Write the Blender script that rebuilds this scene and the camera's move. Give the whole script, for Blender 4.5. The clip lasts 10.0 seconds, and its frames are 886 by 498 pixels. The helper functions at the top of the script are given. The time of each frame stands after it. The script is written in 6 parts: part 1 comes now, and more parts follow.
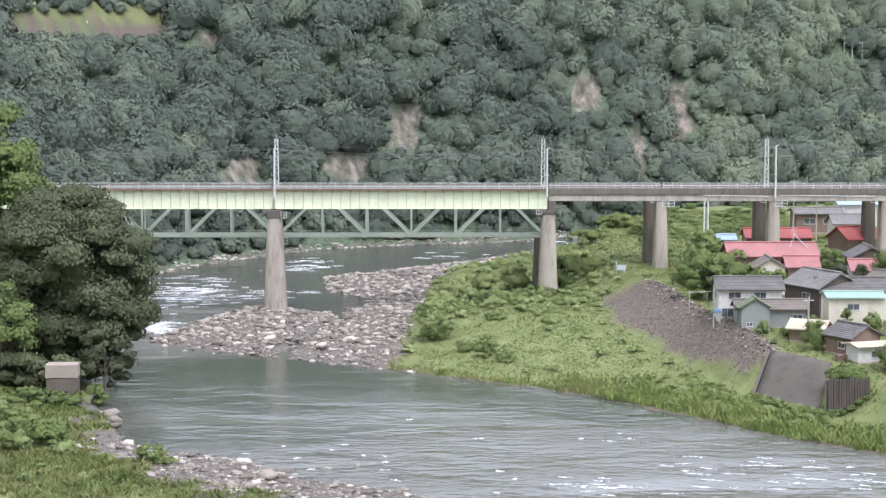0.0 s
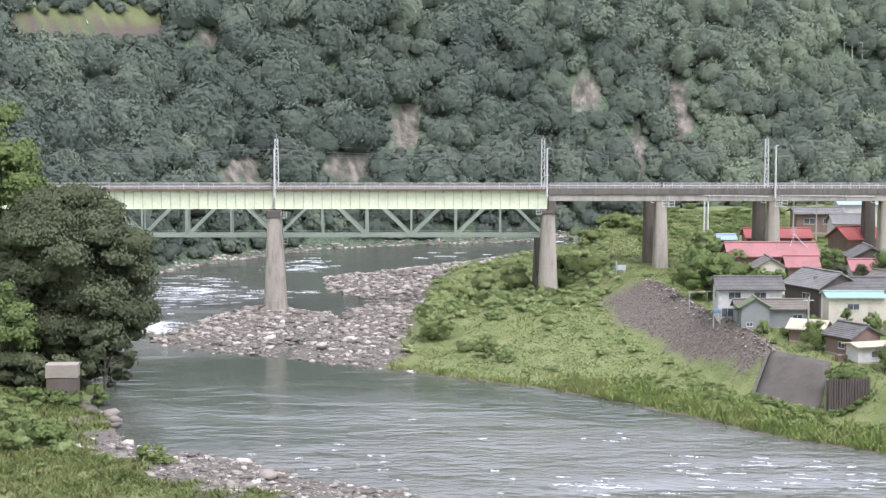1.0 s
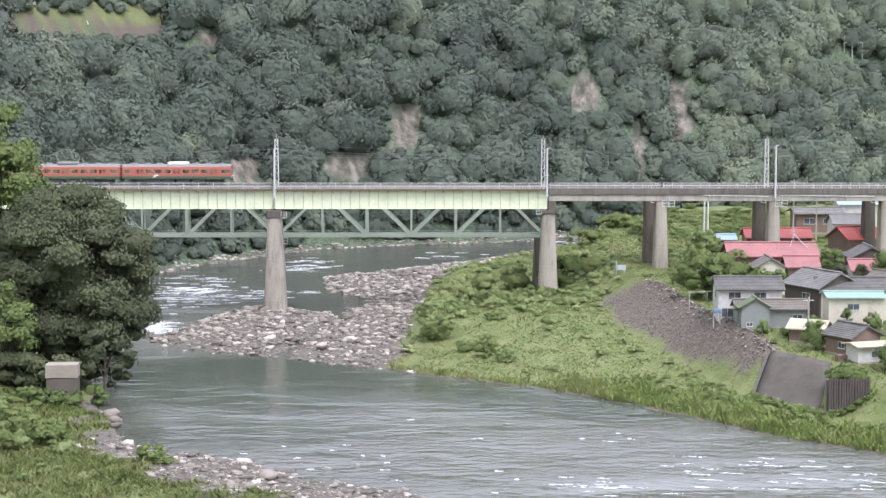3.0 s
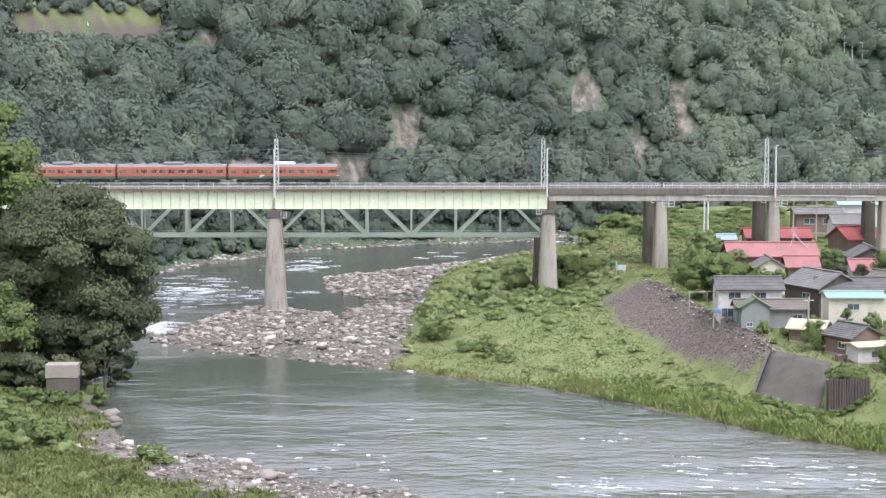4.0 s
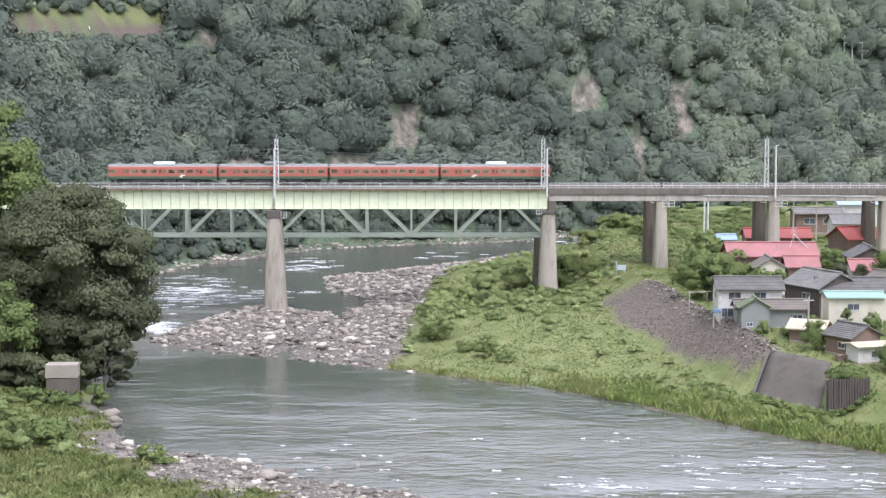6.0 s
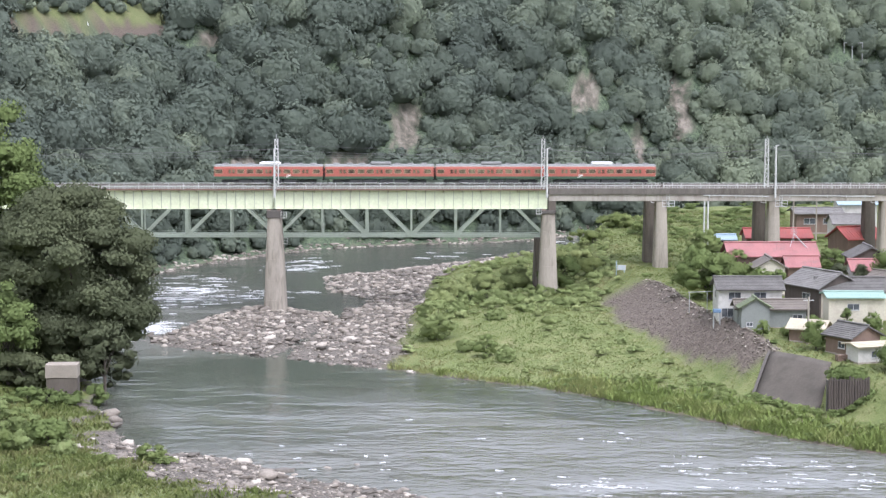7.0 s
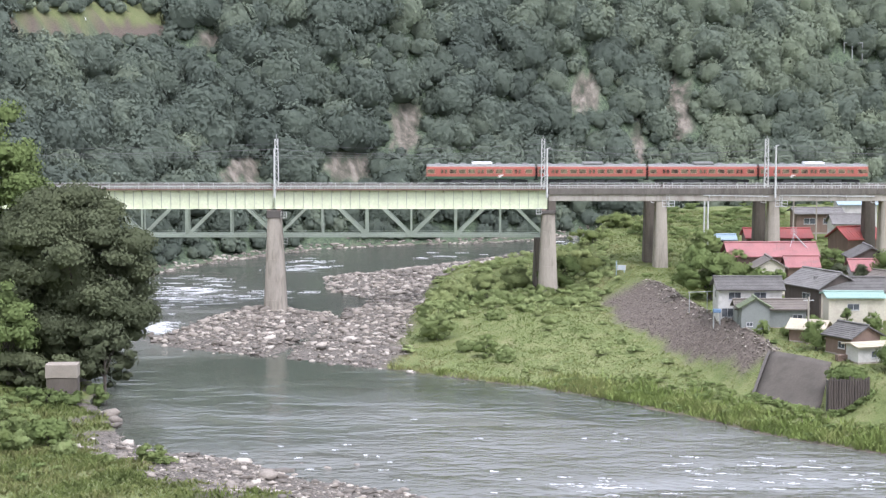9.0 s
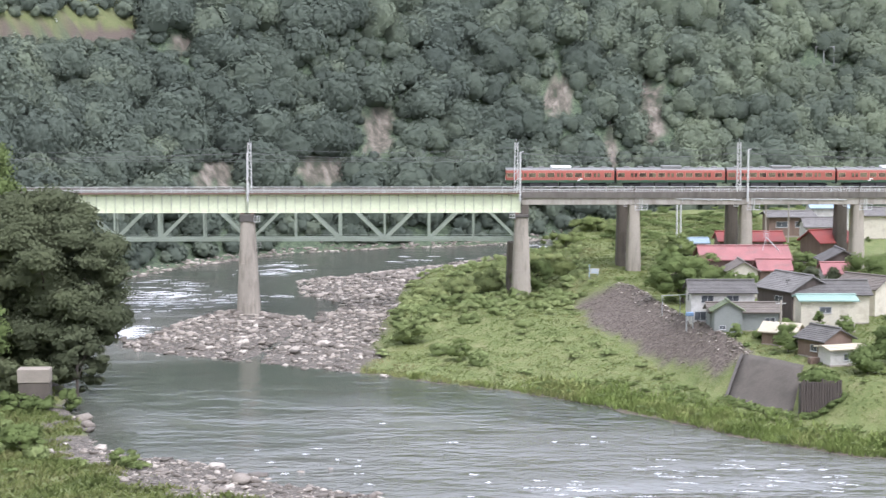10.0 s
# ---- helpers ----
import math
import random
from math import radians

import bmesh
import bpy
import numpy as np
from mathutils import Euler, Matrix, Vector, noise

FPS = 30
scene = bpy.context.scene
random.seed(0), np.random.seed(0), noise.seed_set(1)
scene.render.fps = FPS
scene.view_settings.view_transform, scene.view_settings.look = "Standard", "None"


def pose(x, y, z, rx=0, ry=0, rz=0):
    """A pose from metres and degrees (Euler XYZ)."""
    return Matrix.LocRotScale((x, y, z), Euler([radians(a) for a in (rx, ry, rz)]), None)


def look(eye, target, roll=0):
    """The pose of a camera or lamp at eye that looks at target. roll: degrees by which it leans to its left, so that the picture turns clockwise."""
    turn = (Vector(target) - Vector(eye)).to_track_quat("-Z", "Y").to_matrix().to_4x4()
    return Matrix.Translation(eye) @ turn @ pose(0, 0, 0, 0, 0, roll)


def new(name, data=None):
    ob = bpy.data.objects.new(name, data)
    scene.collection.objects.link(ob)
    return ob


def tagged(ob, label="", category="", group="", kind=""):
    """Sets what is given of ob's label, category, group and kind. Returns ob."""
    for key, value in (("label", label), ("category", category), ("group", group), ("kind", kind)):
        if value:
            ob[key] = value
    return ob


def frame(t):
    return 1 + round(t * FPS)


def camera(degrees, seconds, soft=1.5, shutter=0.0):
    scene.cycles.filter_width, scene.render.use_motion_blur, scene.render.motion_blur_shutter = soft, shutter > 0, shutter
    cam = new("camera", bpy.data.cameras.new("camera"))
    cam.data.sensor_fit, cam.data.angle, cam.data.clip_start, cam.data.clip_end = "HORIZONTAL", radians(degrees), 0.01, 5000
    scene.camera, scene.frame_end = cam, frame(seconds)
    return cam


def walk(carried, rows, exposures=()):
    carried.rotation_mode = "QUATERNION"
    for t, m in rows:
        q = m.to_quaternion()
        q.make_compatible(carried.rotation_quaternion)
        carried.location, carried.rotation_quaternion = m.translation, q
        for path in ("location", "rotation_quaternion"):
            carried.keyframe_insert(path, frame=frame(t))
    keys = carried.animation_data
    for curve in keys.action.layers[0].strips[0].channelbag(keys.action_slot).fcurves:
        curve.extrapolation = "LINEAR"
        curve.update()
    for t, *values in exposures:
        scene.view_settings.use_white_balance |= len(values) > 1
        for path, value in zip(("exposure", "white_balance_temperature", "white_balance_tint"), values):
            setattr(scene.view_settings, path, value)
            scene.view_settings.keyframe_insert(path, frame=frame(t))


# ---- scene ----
# ---------------------------------------------------------------- camera
FOV = 27.533
EYE = (0.0, 0.0, 44.2)
TILT = 5.9055           # degrees below level


def aim(right=0.0, up=0.0, lean=0.0):
    """The camera's pose, turned to the right and upwards by degrees."""
    return pose(EYE[0], EYE[1], EYE[2], 90 - TILT + up, 0, -right) @ pose(0, 0, 0, 0, 0, lean)


cam = camera(FOV, 10.0, soft=1.35, shutter=0.5)
walk(cam, [(0.0, aim()), (4.0, aim()), (8.0, aim()), (9.4, aim()), (9.5, aim()), (9.6, aim(0.03, 0.0)), (9.7, aim(0.48, -0.02)),
           (9.8, aim(0.44, 0.06)), (9.9, aim(0.60, 0.08)), (10.0, aim(0.85, 0.12))],
     exposures=[(0.0, 1.14, 5800, 19), (10.0, 1.14, 5800, 19)])

# ---------------------------------------------------------------- light: bright overcast
SUN_EL, SUN_AZ = 58.0, 150.0      # azimuth: degrees from +Y towards +X
world = bpy.data.worlds.new("overcast_sky")
scene.world = world
world.use_nodes = True
wn, wl = world.node_tree.nodes, world.node_tree.links
sky = wn.new("ShaderNodeTexSky")
sky.sky_type = "NISHITA"
sky.sun_disc = False
sky.sun_elevation = radians(SUN_EL)
sky.sun_rotation = radians(SUN_AZ)
sky.dust_density = 6.0
sky.ozone_density = 0.6
grey = wn.new("ShaderNodeHueSaturation")
grey.inputs["Saturation"].default_value = 0.28
wl.new(sky.outputs[0], grey.inputs["Color"])
cloud = wn.new("ShaderNodeMix")
cloud.data_type = "RGBA"
cloud.inputs[0].default_value = 0.7
cloud.inputs[7].default_value = (6.6, 6.8, 7.0, 1)
wl.new(grey.outputs[0], cloud.inputs[6])
wl.new(cloud.outputs[2], wn["Background"].inputs[0])
wn["Background"].inputs[1].default_value = 0.15
sun_data = bpy.data.lights.new("sun", "SUN")
sun_data.energy = 1.1
sun_data.angle = radians(20)
sun_data.color = (1.0, 0.96, 0.9)
sun = new("sun", sun_data)
_el, _az = radians(SUN_EL), radians(SUN_AZ)
sun.matrix_world = look((60, 100, 200), (60 - math.cos(_el) * math.sin(_az), 100 - math.cos(_el) * math.cos(_az), 200 - math.sin(_el)))


# ---------------------------------------------------------------- materials
class Nodes:
    """Short hand for one node material."""

    def __init__(self, name, rough=0.8, metal=0.0, spec=0.5):
        self.mat = bpy.data.materials.new(name)
        self.mat.use_nodes = True
        self.t = self.mat.node_tree
        self.b = self.t.nodes["Principled BSDF"]
        self.b.inputs["Roughness"].default_value = rough
        self.b.inputs["Metallic"].default_value = metal
        self.b.inputs["Specular IOR Level"].default_value = spec
        self.co = self.t.nodes.new("ShaderNodeTexCoord")
        self.geo = self.t.nodes.new("ShaderNodeNewGeometry")

    def link(self, a, b):
        self.t.links.new(a, b)

    def noise(self, scale, detail=4, stretch=(1, 1, 1), rough=0.6, world_space=True):
        m = self.t.nodes.new("ShaderNodeMapping")
        m.inputs["Scale"].default_value = stretch
        self.link(self.geo.outputs["Position"] if world_space else self.co.outputs["Object"], m.inputs[0])
        n = self.t.nodes.new("ShaderNodeTexNoise")
        n.inputs["Scale"].default_value = scale
        n.inputs["Detail"].default_value = detail
        n.inputs["Roughness"].default_value = rough
        self.link(m.outputs[0], n.inputs["Vector"])
        return n.outputs["Fac"]

    def ramp(self, fac, stops):
        r = self.t.nodes.new("ShaderNodeValToRGB")
        e = r.color_ramp.elements
        while len(e) < len(stops):
            e.new(0.5)
        for k, (p, c) in zip(e, stops):
            k.position = p
            k.color = (*c, 1) if len(c) == 3 else c
        self.link(fac, r.inputs[0])
        return r.outputs[0]

    def mix(self, fac, a, b, mode="MIX"):
        m = self.t.nodes.new("ShaderNodeMix")
        m.data_type, m.blend_type = "RGBA", mode
        for v, s in ((fac, m.inputs[0]), (a, m.inputs[6]), (b, m.inputs[7])):
            if isinstance(v, (int, float)):
                s.default_value = v
            elif isinstance(v, tuple):
                s.default_value = (*v, 1)
            else:
                self.link(v, s)
        return m.outputs[2]

    def maths(self, op, a, b=0.0, c=0.0):
        m = self.t.nodes.new("ShaderNodeMath")
        m.operation = op
        for v, s in zip((a, b, c), m.inputs):
            if isinstance(v, (int, float)):
                s.default_value = v
            else:
                self.link(v, s)
        return m.outputs[0]

    def attr(self, name):
        a = self.t.nodes.new("ShaderNodeAttribute")
        a.attribute_name = name
        return a.outputs["Fac"]

    def bump(self, height, strength=0.3, distance=0.1):
        b = self.t.nodes.new("ShaderNodeBump")
        b.inputs["Strength"].default_value = strength
        b.inputs["Distance"].default_value = distance
        self.link(height, b.inputs["Height"])
        self.link(b.outputs[0], self.b.inputs["Normal"])

    def colour(self, c):
        self.link(c, self.b.inputs["Base Color"])
        return self


def shade(c, k):
    return tuple(min(1.0, v * k) for v in c)


def surface(name, base, rough=0.8, metal=0.0, vary=0.25, big=0.6, fine=9.0, stretch=(1, 1, 1), relief=0.25, stain=None, spec=0.4):
    """A worn surface: large stains, fine grain and relief."""
    n = Nodes(name, rough, metal, spec)
    a = n.noise(big, 5, stretch)
    f = n.noise(fine, 3, stretch)
    col = n.ramp(a, [(0.3, shade(base, 1 - vary)), (0.5, base), (0.72, shade(base, 1 + vary))])
    col = n.mix(0.35, col, n.ramp(f, [(0.25, shade(base, 0.65)), (0.75, shade(base, 1.3))]))
    if stain:
        col = n.mix(n.ramp(n.noise(big * 1.7, 6, stretch), [(0.5, (0, 0, 0)), (0.68, (0.75, 0.75, 0.75))]), col, stain)
    n.colour(col)
    n.bump(f, relief, 0.05)
    return n.mat


def foliage(name, dark, mid, light, big=0.12):
    """Leaves: one tint for each plant, with patches and leaf-to-leaf change."""
    n = Nodes(name, 0.85, 0.0, 0.1)
    rnd = n.geo.outputs["Random Per Island"]
    tint = n.attr("tint")
    v = n.maths("ADD", n.maths("MULTIPLY", tint, 0.55), n.maths("MULTIPLY", n.noise(big, 3), 0.35))
    v = n.maths("ADD", v, n.maths("MULTIPLY", rnd, 0.09))
    n.colour(n.ramp(v, [(0.2, dark), (0.5, mid), (0.82, light)]))
    thin = n.t.nodes.new("ShaderNodeBsdfTranslucent")
    n.link(n.b.inputs["Base Color"].links[0].from_socket, thin.inputs["Color"])
    both = n.t.nodes.new("ShaderNodeMixShader")
    both.inputs[0].default_value = 0.36
    soft = n.t.nodes.new("ShaderNodeAttribute")
    soft.attribute_name = "soft"
    n.link(soft.outputs["Vector"], n.b.inputs["Normal"])
    n.link(soft.outputs["Vector"], thin.inputs["Normal"])
    n.link(n.b.outputs[0], both.inputs[1])
    n.link(thin.outputs[0], both.inputs[2])
    n.link(both.outputs[0], n.t.nodes["Material Output"].inputs["Surface"])
    return n.mat


# hillside leaves lifted and greyed: distance haze put into their base colour
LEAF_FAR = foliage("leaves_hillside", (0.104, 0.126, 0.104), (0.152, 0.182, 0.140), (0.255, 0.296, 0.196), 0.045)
LEAF_DARK = foliage("leaves_dark", (0.092, 0.106, 0.064), (0.135, 0.154, 0.086), (0.190, 0.214, 0.105), 0.15)
LEAF_FRESH = foliage("leaves_fresh", (0.130, 0.172, 0.064), (0.205, 0.265, 0.096), (0.300, 0.350, 0.135), 0.25)
LEAF_WILLOW = foliage("leaves_willow", (0.220, 0.275, 0.105), (0.300, 0.365, 0.150), (0.390, 0.435, 0.190), 0.25)
GRASS = foliage("grass_blades", (0.118, 0.155, 0.047), (0.180, 0.212, 0.070), (0.300, 0.272, 0.135), 0.12)
REED = foliage("reed_blades", (0.165, 0.225, 0.062), (0.245, 0.310, 0.092), (0.380, 0.370, 0.165), 0.2)
BARK = surface("bark", (0.10, 0.085, 0.07), 0.95, vary=0.3, big=1.0, fine=6, relief=0.6)
CONCRETE = surface("concrete_weathered", (0.33, 0.295, 0.245), 0.9, vary=0.22, big=0.35, fine=5, stretch=(1.6, 1.6, 0.25), stain=(0.155, 0.138, 0.108))
# darker and browner than CONCRETE, with streaks
CONCRETE_BROWN = surface("concrete_dark_brown", (0.115, 0.098, 0.080), 0.92, vary=0.25, big=0.4, fine=5, stretch=(1.6, 1.6, 0.25), stain=(0.075, 0.065, 0.053))
CONCRETE_DARK = surface("concrete_cap", (0.10, 0.09, 0.08), 0.92, vary=0.3, big=0.8, fine=5)
CONCRETE_PALE = surface("concrete_pale", (0.29, 0.255, 0.21), 0.9, vary=0.2, big=0.6, fine=6, stain=(0.3, 0.26, 0.21))
PAINT_PALE = surface("girder_paint", (0.66, 0.70, 0.50), 0.55, vary=0.05, big=0.25, fine=3, relief=0.03, stain=(0.57, 0.59, 0.42))
# stiffener paint: rib shadow and grime put into a darker colour
PAINT_RIB_SHADE = surface("girder_paint_worn_shade", (0.36, 0.38, 0.30), 0.65, vary=0.15, big=0.8, fine=5, relief=0.05)
PAINT_GREEN = surface("truss_paint", (0.33, 0.375, 0.31), 0.6, vary=0.12, big=0.5, fine=4, relief=0.05)
STEEL_GALV = surface("galvanised_steel", (0.52, 0.52, 0.50), 0.6, metal=0.0, vary=0.12, big=1.0, fine=8, relief=0.05)
STEEL_RUST = surface("rusty_steel", (0.16, 0.10, 0.075), 0.85, vary=0.3, big=1.5, fine=10)
RAIL_STEEL = surface("rail_steel", (0.30, 0.27, 0.25), 0.45, metal=0.7, vary=0.2, big=1.0, fine=8)
SLEEPER_WOOD = surface("sleeper_wood", (0.12, 0.09, 0.075), 0.95, vary=0.3, big=1.2, fine=9)
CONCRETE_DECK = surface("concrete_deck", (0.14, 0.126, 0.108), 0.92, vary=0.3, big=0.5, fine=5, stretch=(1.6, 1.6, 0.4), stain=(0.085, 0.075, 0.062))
CONCRETE_BEAM = surface("concrete_beam", (0.37, 0.34, 0.295), 0.92, vary=0.3, big=0.35, fine=5, stretch=(1.2, 1.6, 0.3), stain=(0.20, 0.175, 0.145))
BALLAST = surface("ballast", (0.23, 0.19, 0.16), 0.95, vary=0.3, big=0.7, fine=7, relief=0.8)
WIRE = surface("wire", (0.16, 0.16, 0.16), 0.6, vary=0.1)


def stone_material():
    n = Nodes("river_stone", 0.85, 0.0, 0.3)
    rnd = n.t.nodes.new("ShaderNodeObjectInfo").outputs["Random"]
    isl = n.geo.outputs["Random Per Island"]
    v = n.maths("FRACT", n.maths("ADD", rnd, isl))
    c = n.ramp(v, [(0.0, (0.06, 0.053, 0.045)), (0.25, (0.12, 0.102, 0.085)), (0.55, (0.22, 0.190, 0.157)), (0.8, (0.36, 0.315, 0.262)), (1.0, (0.54, 0.49, 0.42))])
    f = n.noise(3.0, 5)
    n.colour(n.mix(0.3, c, n.ramp(f, [(0.3, (0.12, 0.106, 0.088)), (0.7, (0.40, 0.365, 0.31))])))
    n.bump(f, 0.5, 0.15)
    return n.mat


STONE = stone_material()


def ground_material():
    n = Nodes("ground_cover", 0.95, 0.0, 0.2)
    f = n.noise(4.0, 6)
    m = n.noise(0.35, 5)
    soil = n.ramp(f, [(0.3, (0.085, 0.068, 0.055)), (0.7, (0.165, 0.135, 0.110))])
    grass = n.ramp(n.mix(0.5, f, m), [(0.3, (0.100, 0.130, 0.045)), (0.5, (0.148, 0.176, 0.065)), (0.72, (0.240, 0.224, 0.116))])
    # gravel dark all over: the shade between stones is put into its colour
    gravel = n.ramp(n.noise(2.6, 8, (1, 1, 1), 0.8), [(0.34, (0.04, 0.036, 0.030)), (0.5, (0.115, 0.102, 0.086)), (0.66, (0.29, 0.262, 0.225))])
    cliff = n.ramp(n.noise(0.35, 7, (1.0, 1.0, 0.3)), [(0.36, (0.060, 0.066, 0.046)), (0.5, (0.135, 0.120, 0.096)), (0.64, (0.26, 0.230, 0.190))])
    riprap = n.ramp(n.noise(1.6, 7, (1, 1, 1), 0.75), [(0.3, (0.062, 0.050, 0.041)), (0.5, (0.120, 0.099, 0.082)), (0.72, (0.24, 0.205, 0.172))])
    c = n.mix(n.attr("grass"), soil, grass)
    c = n.mix(n.attr("gravel"), c, gravel)
    # scrub mottled like vines, kept dark so gaps between crowns look shaded
    c = n.mix(n.attr("scrub"), c, n.ramp(n.noise(1.4, 7, (1, 1, 1), 0.75), [(0.35, (0.040, 0.055, 0.036)), (0.5, (0.085, 0.112, 0.072)), (0.66, (0.160, 0.205, 0.115))]))
    c = n.mix(n.attr("riprap"), c, riprap)
    c = n.mix(n.attr("cliff"), c, cliff)
    n.colour(c)
    n.bump(f, 0.6, 0.25)
    return n.mat


GROUND = ground_material()


def water_material():
    n = Nodes("river_water", 0.13, 0.0, 0.5)
    n.b.inputs["IOR"].default_value = 1.33
    # rippled water gets a paler base: bright sky reflection put into the colour
    sky_pale = n.maths("MULTIPLY", n.maths("SUBTRACT", n.attr("ripple"), 0.75), 0.9)
    n.colour(n.mix(sky_pale, (0.055, 0.064, 0.048), (0.125, 0.126, 0.108)))
    a = n.noise(0.95, 3, (0.85, 0.95, 1), 0.6)
    b = n.noise(0.21, 3, (1.15, 0.75, 1), 0.55)
    patch = n.ramp(n.noise(0.055, 5, (0.55, 1.2, 1), 0.62), [(0.42, (0.14, 0.14, 0.14)), (0.58, (1, 1, 1))])
    h = n.maths("ADD", n.maths("MULTIPLY", a, 0.17), n.maths("MULTIPLY", b, 0.30))
    n.bump(n.maths("MULTIPLY", n.maths("MULTIPLY", h, patch), n.attr("ripple")), 1.0, 1.0)
    return n.mat


WATER = water_material()


def foam_material():
    """White water, torn into lace at its edges."""
    n = Nodes("white_water", 0.7, 0.0, 0.3)
    f = n.noise(2.4, 5, (0.6, 1.5, 1), 0.7, world_space=False)
    n.colour(n.ramp(f, [(0.3, (0.60, 0.62, 0.62)), (0.6, (0.84, 0.85, 0.85))]))
    n.link(n.ramp(f, [(0.27, (0, 0, 0)), (0.44, (1, 1, 1))]), n.b.inputs["Alpha"])
    n.bump(f, 0.5, 0.1)
    return n.mat


FOAM = foam_material()


# ---------------------------------------------------------------- mesh helpers
def link_mesh(name, bm, material, parent=None, label="", smooth=False):
    me = bpy.data.meshes.new(name)
    bm.normal_update()
    bm.to_mesh(me)
    bm.free()
    for m in material if isinstance(material, (list, tuple)) else [material]:
        me.materials.append(m)
    if smooth:
        for p in me.polygons:
            p.use_smooth = True
    ob = new(name, me)
    if parent:
        ob.parent = parent
    if label:
        tagged(ob, label)
    return ob


def part(name, bm, material, parent, label="", smooth=False):
    return link_mesh(name, bm, material, parent, label, smooth)


def thing(name, label, category, m=None, group="", kind=""):
    ob = new(name)
    ob.empty_display_size = 0.5
    if m is not None:
        ob.matrix_world = m
    return tagged(ob, label, category, group, kind)


def add_box(bm, x0, x1, y0, y1, z0, z1, bevel=0.0, m=None):
    r = bmesh.ops.create_cube(bm, size=1)
    vs = r["verts"]
    for v in vs:
        v.co = Vector((x0 + (v.co.x + 0.5) * (x1 - x0), y0 + (v.co.y + 0.5) * (y1 - y0), z0 + (v.co.z + 0.5) * (z1 - z0)))
    if m is not None:
        bmesh.ops.transform(bm, matrix=m, verts=vs)
    if bevel:
        es = list({e for v in vs for e in v.link_edges})
        bmesh.ops.bevel(bm, geom=es, offset=bevel, segments=1, affect="EDGES")
    return bm


def box(x0, x1, y0, y1, z0, z1, bevel=0.0, m=None):
    return add_box(bmesh.new(), x0, x1, y0, y1, z0, z1, bevel, m)


def add_bar(bm, a, b, w, d=None, sides=4):
    """A straight bar of section w x d (or round with more sides) from a to b."""
    a, b = Vector(a), Vector(b)
    d = d or w
    q = (b - a).to_track_quat("Z", "Y").to_matrix().to_4x4()
    m = Matrix.Translation((a + b) / 2) @ q
    if sides == 4:
        r = bmesh.ops.create_cube(bm, size=1)
        bmesh.ops.transform(bm, matrix=m @ Matrix.Diagonal((w, d, (b - a).length, 1)), verts=r["verts"])
    else:
        r = bmesh.ops.create_cone(bm, segments=sides, radius1=w / 2, radius2=d / 2, depth=(b - a).length, cap_ends=True)
        bmesh.ops.transform(bm, matrix=m, verts=r["verts"])
    return bm


def bar(a, b, w, d=None, sides=4):
    return add_bar(bmesh.new(), a, b, w, d, sides)


def loft(bm, rings, cap=True):
    """Joins rings of equal length into a closed skin."""
    rows = [[bm.verts.new(p) for p in ring] for ring in rings]
    for r0, r1 in zip(rows, rows[1:]):
        for i in range(len(r0)):
            j = (i + 1) % len(r0)
            bm.faces.new((r0[i], r0[j], r1[j], r1[i]))
    if cap:
        bm.faces.new(rows[0][::-1])
        bm.faces.new(rows[-1])
    return bm


def quads(name, verts, faces, material, parent=None, tint=None, smooth=False, soft=None):
    """A mesh from arrays of vertices and four-cornered faces; soft: leaf directions for foliage."""
    me = bpy.data.meshes.new(name)
    verts = np.asarray(verts, np.float32)
    faces = np.asarray(faces, np.int32)
    me.vertices.add(len(verts))
    me.vertices.foreach_set("co", verts.ravel())
    me.loops.add(faces.size)
    me.loops.foreach_set("vertex_index", faces.ravel())
    me.polygons.add(len(faces))
    me.polygons.foreach_set("loop_start", np.arange(0, faces.size, 4, dtype=np.int32))
    if smooth:
        me.polygons.foreach_set("use_smooth", np.ones(len(faces), bool))
    if tint is not None:
        a = me.attributes.new("tint", "FLOAT", "POINT")
        a.data.foreach_set("value", np.broadcast_to(np.asarray(tint, np.float32), len(verts)).copy())
    if soft is not None:
        a = me.attributes.new("soft", "FLOAT_VECTOR", "POINT")
        a.data.foreach_set("vector", np.asarray(soft, np.float32).ravel())
    me.materials.append(material)
    me.update(calc_edges=True)
    me.validate()
    ob = new(name, me)
    if parent:
        ob.parent = parent
    return ob


# ---------------------------------------------------------------- plan of the river and the ground
SHORE_NEAR = [(-70, 352), (-69, 320), (-60, 290), (-52, 262), (-45.5, 232), (-41, 222), (-39, 213), (-37, 207), (-33, 202.5), (-24, 199),
              (-19, 194), (-14, 187.5), (-9, 185.5), (-2, 181), (6, 165), (30, 140), (70, 128), (150, 120)]
SHORE_BAR = [(170, 165), (90, 183), (50, 201), (41, 209), (32.6, 220.5), (25, 230.5), (20, 235.7), (12.8, 242.7), (1.3, 250.7), (-7.7, 257.7),
             (-18.8, 265), (-33, 273), (-42.6, 278.5), (-46.6, 284), (-44.8, 293), (-42, 306), (-38.5, 318), (-33, 324.5), (-27.5, 321.5), (-21, 317.5), (-14.5, 323), (-13, 335), (-19, 343), (-22.6, 370),
             (-10, 382), (5.8, 398), (19, 416), (27, 429), (60, 446), (170, 470)]
SHORE_FAR = [(170, 500), (100, 484), (60, 474), (34, 465), (22, 449), (9, 442.5), (-5, 439), (-18, 434), (-30, 428), (-44, 410), (-55, 392), (-61.5, 377)]
CREST = [(120, 470), (60, 440), (36, 400), (31.5, 330), (33.0, 306), (35.3, 288), (35.9, 278), (37.2, 269), (39.6, 257), (41.7, 244), (43.9, 235.5), (48.7, 229), (56, 217), (75, 200), (170, 178)]
